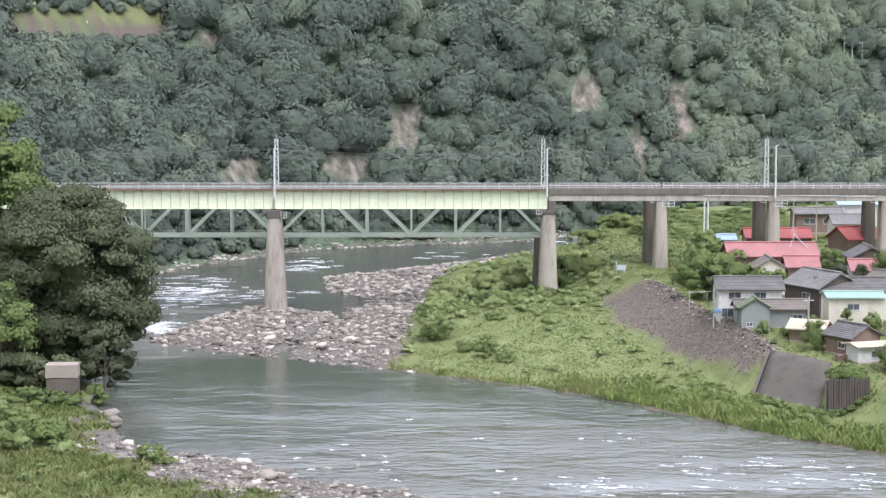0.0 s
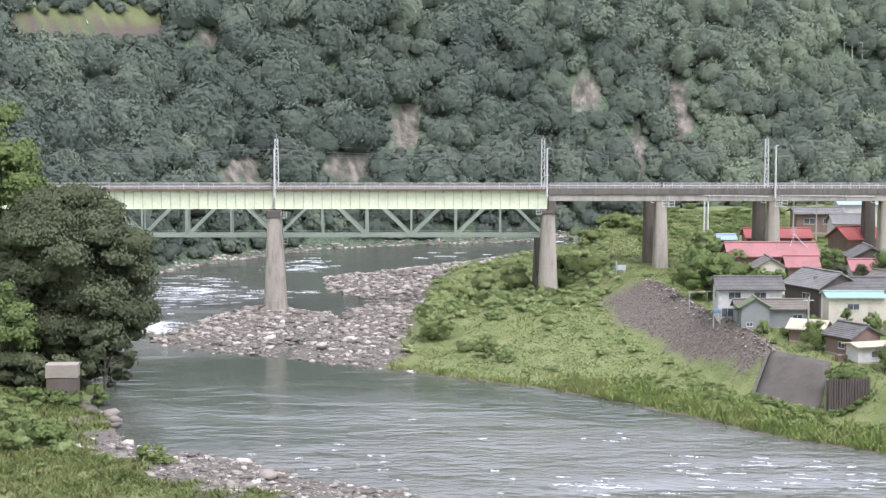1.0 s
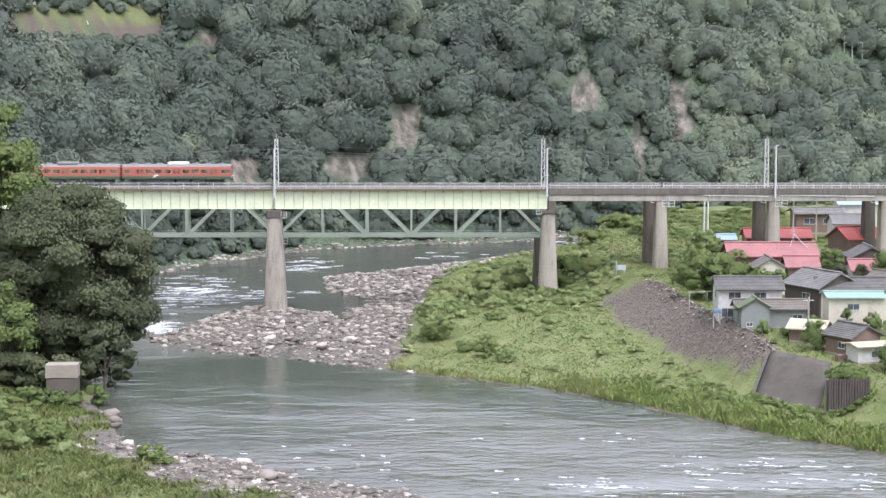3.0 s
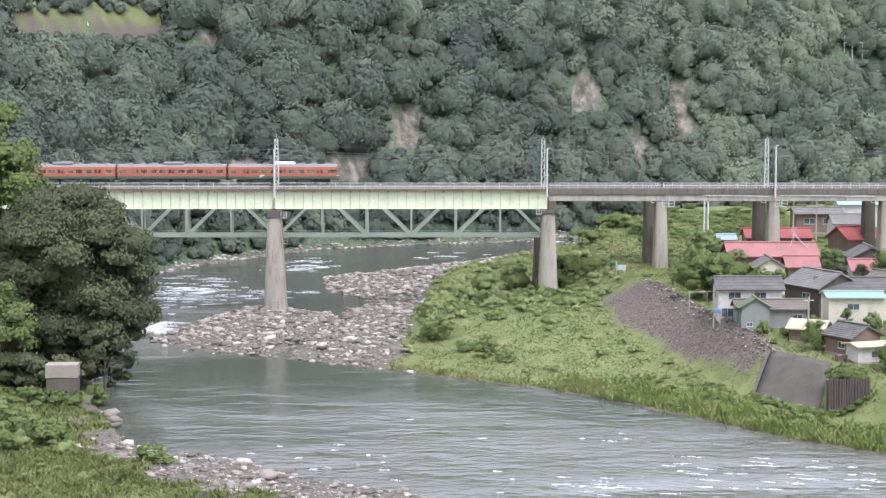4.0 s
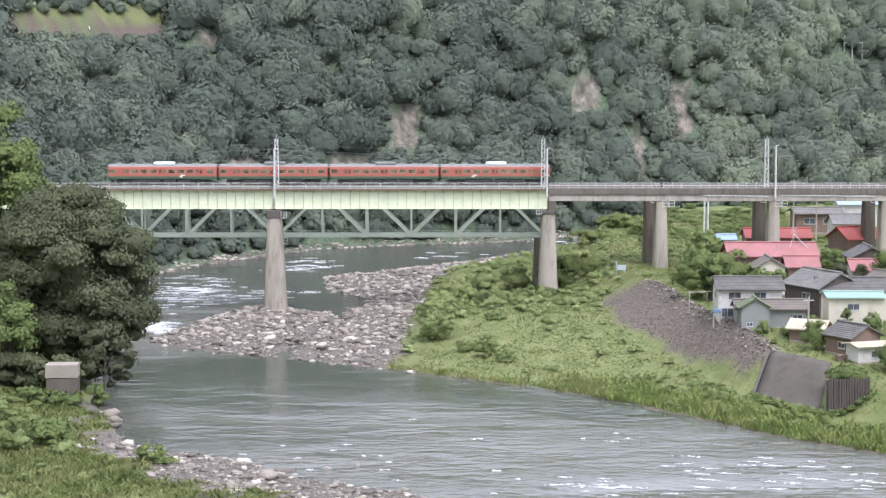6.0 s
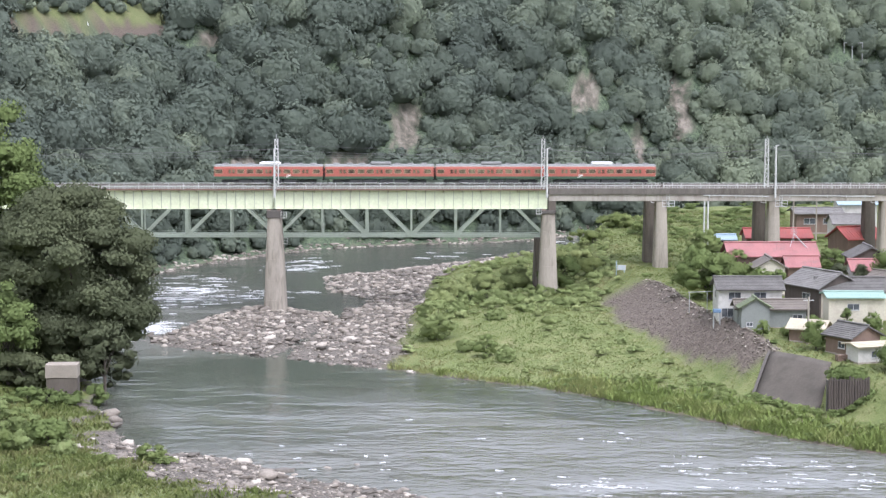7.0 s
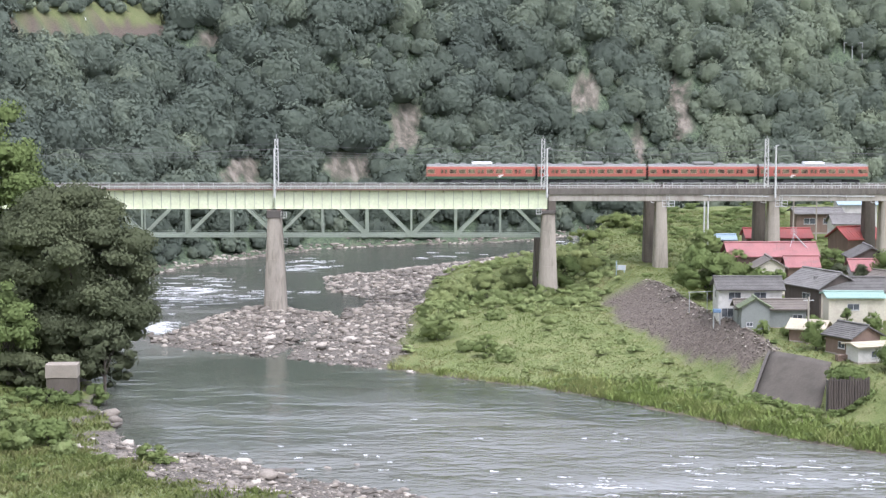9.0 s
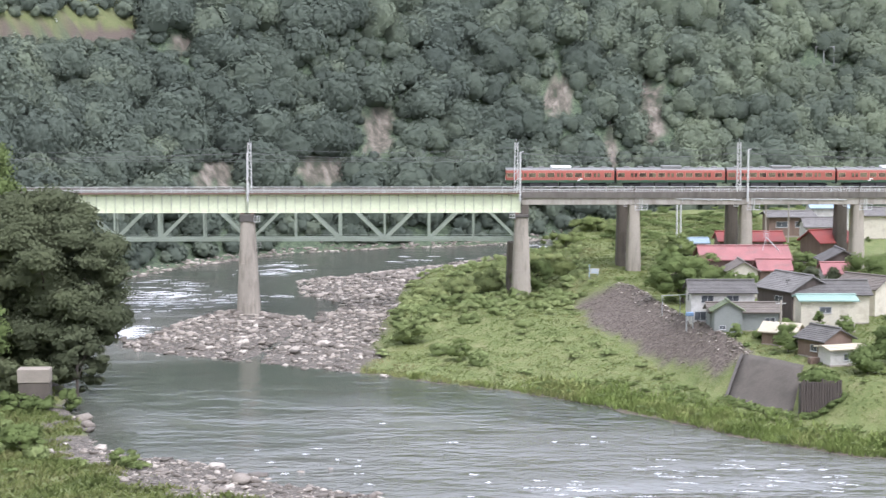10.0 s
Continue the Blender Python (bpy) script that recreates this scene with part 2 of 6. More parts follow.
LEVEL_Y, LEVEL_Z = [170, 230, 247, 304, 330, 400], [5.0, 6.0, 7.0, 8.0, 8.4, 9.0]
TURF_Y = [230, 250, 258, 285, 306, 347, 380, 411, 440]
TURF_X = [-12, -9, -7, -6, -5, -2.6, 6, 19, 30]
PORTAL = (120.3, 533.0, 44.9)
CHANNELS = [([(-19, 326), (-18, 305), (-22, 286), (-25, 268)], 1.3)]
CLIFFS = [(-9.7, 28, 3.8, 6.5), (39, 35.6, 4.2, 5.5), (66, 31, 3.2, 9.5), (-48, 18, 4.5, 3), (-23, 18.5, 6.0, 3.5), (53.5, 20, 1.6, 8), (-60, 50, 3, 2)]


def smooth_step(a, b, x):
    t = np.clip((x - a) / (b - a), 0, 1)
    return t * t * (3 - 2 * t)


def inside(poly, x, y):
    r = np.zeros(np.shape(x), bool)
    for (x0, y0), (x1, y1) in zip(poly, poly[1:] + poly[:1]):
        r ^= ((y0 > y) != (y1 > y)) & (x < (x1 - x0) * (y - y0) / (y1 - y0 + 1e-9) + x0)
    return r


def edge_distance(line, x, y, closed=False):
    d = np.full(np.shape(x), 1e9)
    for (x0, y0), (x1, y1) in zip(line, line[1:] + (line[:1] if closed else [])):
        ux, uy = x1 - x0, y1 - y0
        t = np.clip(((x - x0) * ux + (y - y0) * uy) / (ux * ux + uy * uy), 0, 1)
        d = np.minimum(d, np.hypot(x - x0 - t * ux, y - y0 - t * uy))
    return d


def wave(x, y, s, k=0.0):
    """Smooth unevenness of wavelength about s metres, -1 to 1."""
    a, b = x * 6.28 / s, y * 6.28 / s
    return (np.sin(a + 1.3 * np.sin(0.7 * b + k) + k) + np.sin(0.83 * b + 1.7 * np.sin(0.61 * a + 2 * k)) + np.sin(1.9 * a - 1.3 * b + 3 * k) * 0.6) / 2.6


RIVER = SHORE_NEAR + SHORE_BAR + SHORE_FAR


def ground_at(x, y):
    """Height and covers of the ground: z, grass, gravel, riprap, cliff, scrub."""
    x, y = np.asarray(x, float), np.asarray(y, float)
    ox, oy = x, y
    x, y = x + 0.5 * wave(oy, ox, 6.5, 1), y + 0.7 * wave(ox, oy, 5.5, 3)
    wet = inside(RIVER, x, y)
    d = edge_distance(RIVER, x, y, True)
    inner = inside(SHORE_BAR + [(3000, 470), (3000, 165)], x, y)
    # gravel bar, meadow and village terrace inside the bend
    x, y = ox, oy
    turf = np.interp(y, TURF_Y, TURF_X)
    e = np.where(inside(CREST + [(3000, 178), (3000, 470)], x, y), 1, -1) * edge_distance(CREST, x, y)
    level = np.interp(y, LEVEL_Y, LEVEL_Z)
    g = smooth_step(-2.5, 2.0, x - turf + 1.5 * wave(x, y, 17))
    base = 0.9 * (1 - np.exp(-d / 4)) + g * 3.3 * smooth_step(5, 40, d) + 0.18 * wave(x, y, 9, 1) + 0.1 * wave(x, y, 4, 2)
    for line, half in CHANNELS:
        base = base - 1.0 * (1 - smooth_step(0.5, 1.3, edge_distance(line, x, y) / half + 0.25 * wave(x, y, 5)))
    run = np.interp(y, [232, 246, 262, 276, 300], [6.5, 6.0, 8.0, 9.0, 8.0]) + 0.9 * wave(x * 0.3, y, 27, 2)
    crest = np.clip((e + run) / run, 0, 1) ** 1.1 * smooth_step(0, 6, d)
    z_in = base * (1 - crest) + (level + 0.2 * wave(x, y, 21, 3)) * crest + 0.6 * smooth_step(-1, 0.3, e) * (1 - smooth_step(0.5, 2.5, e)) * smooth_step(236, 244, y) * (1 - smooth_step(290, 302, y))
    rip = smooth_step(-0.4, 1.4, e + run + 0.9 * wave(x, y, 7, 9) - 2.2 * smooth_step(252, 240, y)) * (1 - smooth_step(0.9, 1.8, e)) * smooth_step(234, 238, y) * (1 - smooth_step(296, 306, y))
    # outer bank: foreshore, wooded hillside, and the slope below the viewpoint
    hill = smooth_step(300, 372, y)
    dh = np.maximum(0, d - 3 - 2 * wave(x, y, 33, 4))
    top = np.minimum(dh, 50) * 1.12 + np.maximum(0, dh - 50) * 0.30
    top = top * (1 + 0.16 * wave(x, y * 0.3, 55, 5)) + 2.0 * wave(x, y, 23, 6) * smooth_step(5, 30, dh)
    top = np.minimum(top, 56 + 0.1 * top + 0.10 * np.maximum(0, x - 20) + 0.14 * np.maximum(0, -x - 40))
    z_hill = 1.4 * (1 - np.exp(-d / 2.5)) + top
    near = np.maximum(0, d)
    z_near = 0.7 * (1 - np.exp(-near / 2)) + 2.2 * smooth_step(4, 20, near) + 0.2 * wave(x, y, 7, 7) + 0.55 * np.maximum(0, -58 - x)
    z_near = np.maximum(z_near, 42 * np.clip(1 - y / 158, 0, 1.2) ** 1.25 * smooth_step(175, 130, y) + 0.0 * x)
    z_out = z_near * (1 - hill) + z_hill * hill
    z = np.where(inner, z_in, z_out)
    z = np.where(wet, -np.minimum(1.6, d * 0.22) - 0.04, z)
    shingle = 11 * smooth_step(-43, -31, x) * (1 - smooth_step(205, 220, y))
    turf_out = smooth_step(0.6 + 2.4 * smooth_step(214, 204, y), 2.6 + 5.4 * smooth_step(214, 204, y), d - shingle + 5.0 * wave(x, y, 8, 8) + 2.0 * wave(x, y, 3, 3))
    scrub = np.where(inner | wet, 0, smooth_step(300, 345, y))
    grass = np.where(inner, np.maximum(g, smooth_step(25, 30, x)) * smooth_step(0.3, 1.3, d), np.where(y > 330, 0.3, turf_out))
    gravel = np.where(inner, 1 - g, np.where(y > 345, 0.0, 1 - turf_out))
    gravel = np.where(wet, 1.0, gravel)
    fld = (x > -98.5) & (x < -69.5) & ~inner & (z > 50.0) & (y > 350)
    scrub = np.where(fld, 0, scrub)
    grass = np.where(fld, np.where(z > 53.9 + 0.3 * wave(x, y, 9), 0.8, 0.0), grass)
    cliff = np.zeros(np.shape(x))
    for cx, cz, rx, rz in CLIFFS:
        q = np.hypot((x - cx) / rx, (z - cz) / rz) + 0.3 * wave(x, z * 0.6, 4, cx) + 0.2 * wave(x, z, 1.9, cx)
        cliff = np.maximum(cliff, np.where(inner, 0, 1 - smooth_step(0.75, 1.2, q)) * (y > 350))
    return z, grass, gravel, np.where(inner, rip, 0), cliff, scrub


def zg(x, y):
    return float(ground_at(np.array([x]), np.array([y]))[0][0])


def build_ground():
    xs = np.concatenate([[-3000, -1500, -700, -400, -280, -220, -180], np.arange(-150, -80, 4), np.arange(-80, 62, 1.1), np.arange(62, 160, 3), [180, 220, 300, 450, 800, 1600, 3000]])
    ys = np.concatenate([[-2500, -900, -300, -120, -60, -30, 0], np.arange(20, 176, 8), np.arange(176, 330, 1.1), np.arange(330, 545, 1.7), [560, 580, 610, 650, 720, 850, 1200, 2000, 3800]])
    gx, gy = np.meshgrid(xs, ys)
    z, grass, gravel, rip, cliff, scrub = ground_at(gx, gy)
    v = np.stack([gx, gy, z], -1).reshape(-1, 3)
    w, h = len(xs), len(ys)
    i = (np.arange(h - 1)[:, None] * w + np.arange(w - 1)[None]).ravel()
    ob = quads("ground", v, np.stack([i, i + 1, i + w + 1, i + w], 1), GROUND, smooth=True)
    for nm, a in (("grass", grass), ("gravel", gravel), ("riprap", rip), ("cliff", cliff), ("scrub", scrub)):
        at = ob.data.attributes.new(nm, "FLOAT", "POINT")
        at.data.foreach_set("value", a.astype(np.float32).ravel())
    return tagged(ob, "grassy valley floor, gravel bar and steep earth hillside", "ground", kind="structure")


ground = build_ground()


def build_water():
    xs = np.arange(-110, 181, 3.0)
    ys = np.arange(100, 520, 3.0)
    gx, gy = np.meshgrid(xs, ys)
    v = np.stack([gx, gy, 0 * gx], -1).reshape(-1, 3)
    w, h = len(xs), len(ys)
    i = (np.arange(h - 1)[:, None] * w + np.arange(w - 1)[None]).ravel()
    ob = quads("river_water", v, np.stack([i, i + 1, i + w + 1, i + w], 1), WATER, smooth=True)
    # slow pool below the bar, quicker water elsewhere; drives the painted reflection too
    q = np.hypot((gx + 27) / 20, (gy - 243) / 26)
    q = np.minimum(q, np.hypot((gx + 24) / 17, (gy - 213) / 12))
    q = np.minimum(q, np.hypot((gx - 12) / 20, (gy - 238 + 0.5 * gx) / 9))
    at = ob.data.attributes.new("ripple", "FLOAT", "POINT")
    at.data.foreach_set("value", (0.34 + 0.74 * smooth_step(0.5, 1.3, q) + 0.6 * smooth_step(250, 205, gy + 0.3 * gx) + 1.0 * smooth_step(1.5, 0.6, np.hypot((gx + 50) / 16, (gy - 315) / 40))).astype(np.float32).ravel())
    return tagged(ob, "grey-green rippled river water", "river", kind="structure")


water = build_water()


# ---------------------------------------------------------------- plants
def cube_sphere(n):
    """Unit ball of quads: vertices, faces."""
    bm = bmesh.new()
    bmesh.ops.create_cube(bm, size=2)
    if n > 1:
        bmesh.ops.subdivide_edges(bm, edges=bm.edges[:], cuts=n - 1, use_grid_fill=True)
    v = np.array([vv.co[:] for vv in bm.verts])
    f = np.array([[vv.index for vv in ff.verts] for ff in bm.faces])
    bm.free()
    return v / np.linalg.norm(v, axis=1)[:, None], f


BALL1, BALL2, BALL3 = cube_sphere(1), cube_sphere(2), cube_sphere(3)


def unit(v):
    return v / (np.linalg.norm(v, axis=-1, keepdims=True) + 1e-9)


def turned(v, a):
    c, s = np.cos(a), np.sin(a)
    return np.stack([v[:, 0] * c - v[:, 1] * s, v[:, 0] * s + v[:, 1] * c, v[:, 2]], 1)


def leaf_cards(c, n, size, rng, loose=0.38):
    """Small leaf sprays at c, facing about n."""
    n = unit(n + rng.normal(0, loose, n.shape))
    t = unit(np.cross(n, rng.normal(0, 1, n.shape)))
    b = np.cross(n, t)
    s = (size * rng.uniform(0.6, 1.35, len(c)))[:, None]
    v = np.stack([c - t * s, c - b * s * 0.6 - n * s * 0.12, c + t * s, c + b * s * 0.6 + n * s * 0.1], 1).reshape(-1, 3)
    return v, np.arange(len(c) * 4).reshape(-1, 4)


def crown(blobs, leaf, density, rng, ball=BALL2, core=0.68):
    """Clumped crown: for each blob (x, y, z, rx, ry, rz) an uneven core and a shell of sprays.
    Gives vertices, faces and the direction in which each leaf looks out of the crown."""
    vs, fs, ns, k = [], [], [], 0
    mid = np.mean([b[:3] for b in blobs], 0)
    for x, y, z, rx, ry, rz in blobs:
        c, r = np.array([x, y, z]), np.array([rx, ry, rz])
        if core:
            bv = ball[0] * r * core * 0.84 * rng.uniform(0.75, 1.15, (len(ball[0]), 1)) + c
            vs.append(bv), fs.append(ball[1] + k), ns.append(unit(0.7 * ball[0] + 0.8 * unit(bv - mid)))
            k += len(bv)
        num = max(6, int(1.2 * density * 4 * np.pi * ((rx * ry + ry * rz + rx * rz) / 3) / (leaf * leaf * 2)))
        d = unit(rng.normal(0, 1, (num, 3)))
        d[:, 2] = np.where(d[:, 2] < -0.35, -d[:, 2] * 0.7, d[:, 2])
        p = c + d * r * rng.uniform(0.66, 1.15, (num, 1))
        lv, lf = leaf_cards(p, d, leaf, rng)
        look_out = unit(0.7 * d + 0.8 * unit(p - mid) + rng.normal(0, 0.16, d.shape) + (0, -0.12, 0.4))
        vs.append(lv), fs.append(lf + k), ns.append(np.repeat(look_out, 4, 0))
        k += len(lv)
    return np.concatenate(vs), np.concatenate(fs), np.concatenate(ns)


def crown_blobs(rx, rz, count, rng, z0=0.0):
    """Clumps filling an egg of half-width rx and half-height rz above z0."""
    out = []
    for i in range(count):
        a, u = rng.uniform(0, 6.28), rng.uniform(-0.75, 0.95)
        q = math.sqrt(max(0.05, 1 - u * u)) * rng.uniform(0.45, 0.78)
        r = rx * rng.uniform(0.34, 0.52)
        out.append((rx * q * math.cos(a), rx * q * math.sin(a), z0 + rz + rz * u * 0.78, r, r, r * rng.uniform(0.7, 0.95)))
    out.append((0, 0, z0 + rz, rx * 0.6, rx * 0.6, rz * 0.7))
    return out


def lumpy(d, seed):
    """Uneven radius of a crown in the directions d, about 1."""
    ph = np.random.default_rng(seed).uniform(0, 6.28, 6)
    x, y, z = d[:, 0], d[:, 1], d[:, 2]
    return (1 + 0.13 * np.sin(3.1 * x + 2.3 * y + ph[0]) * np.sin(2.7 * z + ph[1]) + 0.11 * np.sin(5.3 * y - 3.9 * z + ph[2])
            + 0.09 * np.sin(7.7 * x + 4.1 * z + ph[3]) + 0.06 * np.sin(11 * (x - y) + ph[4]) + 0.05 * np.sin(13 * z + 6 * x + ph[5]))


def forest_crown(seed, leaf, cover):
    """One unit crown of the hillside: lumpy core, and a thick uneven coat of sprays."""
    rng = np.random.default_rng(seed)
    core = BALL3[0] * (0.74 * lumpy(BALL3[0], seed))[:, None]
    num = int(cover * 4 * np.pi / (leaf * leaf * 1.2))
    d = unit(rng.normal(0, 1, (num, 3)))
    d = d[d[:, 2] > -0.45]
    p = d * (lumpy(d, seed) * rng.uniform(0.84, 1.06, len(d)))[:, None]
    return core, p, d


def hill_forest():
    rng = np.random.default_rng(11)
    kinds = [forest_crown(300 + i, 0.080, 0.85) for i in range(9)]
    small = [forest_crown(400 + i, 0.20, 0.7) for i in range(5)]
    cells = [(x, y) for y in np.arange(340, 575, 4.9) for x in np.arange(-130, 160, 5.4)]
    fine = len(cells)
    cells += [(x, y) for y in np.arange(345, 560, 3.1) for x in np.arange(-125, 150, 3.4)]
    p = np.array(cells) + rng.uniform(-2.1, 2.1, (len(cells), 2))
    # more growth where the slope stands steep
    steep = np.abs(ground_at(p[fine:, 0], p[fine:, 1] + 0.7)[0] - ground_at(p[fine:, 0], p[fine:, 1] - 0.7)[0]) + np.abs(ground_at(p[fine:, 0] + 0.7, p[fine:, 1])[0] - ground_at(p[fine:, 0] - 0.7, p[fine:, 1])[0])
    more = p[fine:][steep > 1.9]
    p = np.concatenate([p] + [more + rng.uniform(-1.5, 1.5, more.shape) for _ in range(2)])
    z = ground_at(p[:, 0], p[:, 1])[0]
    inner = inside(SHORE_BAR + [(3000, 470), (3000, 165)], p[:, 0], p[:, 1])
    d = edge_distance(RIVER, p[:, 0], p[:, 1], True)
    keep = (z > 0.8) & (~inner) & (d > 0.7) & (np.abs(p[:, 0] - 3) < 0.25 * p[:, 1] + 9) & ((p[:, 1] > 365) | (p[:, 0] < -66))
    keep[fine:] &= z[fine:] < 62
    crowns = []
    for j, ((x, y), zz, ok) in enumerate(zip(p, z, keep)):
        if not ok or (field_at(x, zz) and (j < fine or zz < 55.5)):
            continue
        r = rng.uniform(1.1, 2.5) if j >= fine else rng.uniform(2.8, 6.4) if zz > 3.5 else rng.uniform(1.2, 2.6)
        for cx, cz, rx, rz in CLIFFS:
            if abs(x - cx) < rx * 0.8 + r * 0.6 and zz < cz + rz * 0.8:
                r = min(r, (cz - 0.75 * rz - zz) / 2.1)
        if -98.5 < x < -69.5 and 36 < zz < 52:
            r = min(r, (51.6 - zz) / 2.2)
        if abs(x - PORTAL[0] - 0.5) < 8 and -24 < y - PORTAL[1] < 2:
            r = min(r, (PORTAL[2] + 0.6 - zz) / 2.2)
        if r >= 0.85:
            crowns.append((x, y, zz + 0.75 * r, r, r * rng.uniform(0.85, 1.2), 1.0 * (j >= fine)))
    crowns = np.array(crowns)
    vs, fs, ts, ns, k = [], [], [], [], 0
    out_of_hill = np.array([0.0, -0.55, 0.8])
    for i, (x, y, zc, r, h, low) in enumerate(crowns):
        core, q, dq = small[rng.integers(len(small))] if low else kinds[rng.integers(len(kinds))]
        a = rng.uniform(0, 6.28)
        size = np.array([r, r, h])
        core, q, dq = turned(core, a) * size, turned(q, a) * size, turned(dq, a)
        # leave out what lies deep within the neighbours
        near = crowns[(np.abs(crowns[:, 0] - x) < 8) & (np.abs(crowns[:, 1] - y) < 8)]
        at, free = q + (x, y, zc), np.ones(len(q), bool)
        for nx, ny, nz, nr, nh, _ in near:
            if (nx, ny, nz) != (x, y, zc):
                free &= ((at[:, 0] - nx) / nr) ** 2 + ((at[:, 1] - ny) / nr) ** 2 + ((at[:, 2] - nz) / nh) ** 2 > 0.80
        # tint rises towards +x: thicker haze put into the leaf colour there
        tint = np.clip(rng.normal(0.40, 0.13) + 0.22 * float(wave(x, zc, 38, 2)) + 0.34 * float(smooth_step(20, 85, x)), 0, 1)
        lv, lf = leaf_cards(at[free], dq[free], 0.20 * r if low else 0.080 * r, rng, 0.24)
        face = unit(0.75 * dq[free] + 0.55 * out_of_hill + rng.normal(0, 0.13, (int(free.sum()), 3)))
        vs += [core + (x, y, zc), lv]
        fs += [BALL3[1] + k, lf + k + len(core)]
        ns += [unit(unit(core) + 0.5 * out_of_hill), np.repeat(face, 4, 0)]
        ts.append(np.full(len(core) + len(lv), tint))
        k += len(core) + len(lv)
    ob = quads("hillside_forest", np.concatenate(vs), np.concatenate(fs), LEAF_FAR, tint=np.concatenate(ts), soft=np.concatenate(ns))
    return tagged(ob, "dense deciduous forest covering the steep hillside", "forest", kind="stuff")


def field_at(x, z):
    return -98.5 < x < -69.5 and z > 49.5


forest = hill_forest()


def tree(name, label, x, y, blobs, leaf, density, leafmat, tint, trunk_r, trunk_h, seed, z=None, category="tree", limbs=5, core=0.72):
    """A tree or shrub: tapered trunk with limbs, and a crown of clumps."""
    rng = np.random.default_rng(seed)
    z = zg(x, y) - 0.15 if z is None else z
    top = thing(name, label, category, pose(x, y, z))
    bm = bmesh.new()
    add_bar(bm, (0, 0, 0), (0.1 * trunk_h * rng.uniform(-1, 1) * 0.4, 0, trunk_h), trunk_r * 2, trunk_r * 1.1, 8)
    for b in sorted(blobs, key=lambda q: -q[3])[:limbs]:
        h = trunk_h * rng.uniform(0.35, 0.95)
        add_bar(bm, (0, 0, h), (b[0] * 0.85, b[1] * 0.85, b[2]), trunk_r * 0.9, trunk_r * 0.25, 6)
    part("trunk", bm, BARK, top)
    v, f, nn = crown(blobs, leaf, density, rng, BALL3, core)
    quads("crown", v, f, leafmat, top, tint=np.full(len(v), tint), soft=nn)
    return top


# ---------------------------------------------------------------- railway bridges
FRONT_Y, BACK_Y = 317.2, 325.5      # centre lines of the two tracks
RAIL_Z = 22.3
GIRD_Z0, GIRD_Z1 = 18.58, 21.86
PIER_X = [-29.6, 18.5, 38.3, 58.05, 77.8, 97.5, 117.2]


def share(name, ob, x, y, z, parent):
    """Another part on the same mesh."""
    o = new(name, ob.data)
    o.parent = parent
    o.location = (x, y, z)
    return o


def handrail(parent, x0, x1, y, z, step, tall=1.0):
    posts = None
    n = int((x1 - x0) / step)
    for i in range(n + 1):
        if posts is None:
            posts = part("handrail_post", box(-0.05, 0.05, -0.05, 0.05, 0, tall), STEEL_GALV, parent)
            posts.location = (x0, y, z)
        else:
            share("handrail_post", posts, x0 + i * step, y, z, parent)
    bm = bmesh.new()
    add_box(bm, x0, x1, y - 0.03, y + 0.03, z + tall - 0.09, z + tall)
    add_box(bm, x0, x1, y - 0.025, y + 0.025, z + tall * 0.5 - 0.06, z + tall * 0.5 + 0.06)
    for i in range(int((x1 - x0) / 0.46)):
        x = x0 + 0.23 + i * 0.46
        add_box(bm, x - 0.04, x + 0.04, y - 0.02, y + 0.02, z + 0.02, z + tall * 0.5 - 0.06)
    part("handrail", bm, STEEL_GALV, parent)


def track(parent, x0, x1, y, z, step=0.62):
    """Sleepers and two rails, rail head at z."""
    first = None
    for i in range(int((x1 - x0) / step)):
        if first is None:
            first = part("sleeper", box(-0.11, 0.11, -1.15, 1.15, 0, 0.2), SLEEPER_WOOD, parent)
            first.location = (x0 + 0.3, y, z - 0.36)
        else:
            share("sleeper", first, x0 + 0.3 + i * step, y, z - 0.36, parent)
    for s in (-0.535, 0.535):
        bm = bmesh.new()
        add_box(bm, x0, x1, y + s - 0.06, y + s + 0.06, z - 0.16, z - 0.13)
        add_box(bm, x0, x1, y + s - 0.01, y + s + 0.01, z - 0.13, z - 0.03)
        add_box(bm, x0, x1, y + s - 0.035, y + s + 0.035, z - 0.03, z)
        part("rail", bm, RAIL_STEEL, parent)


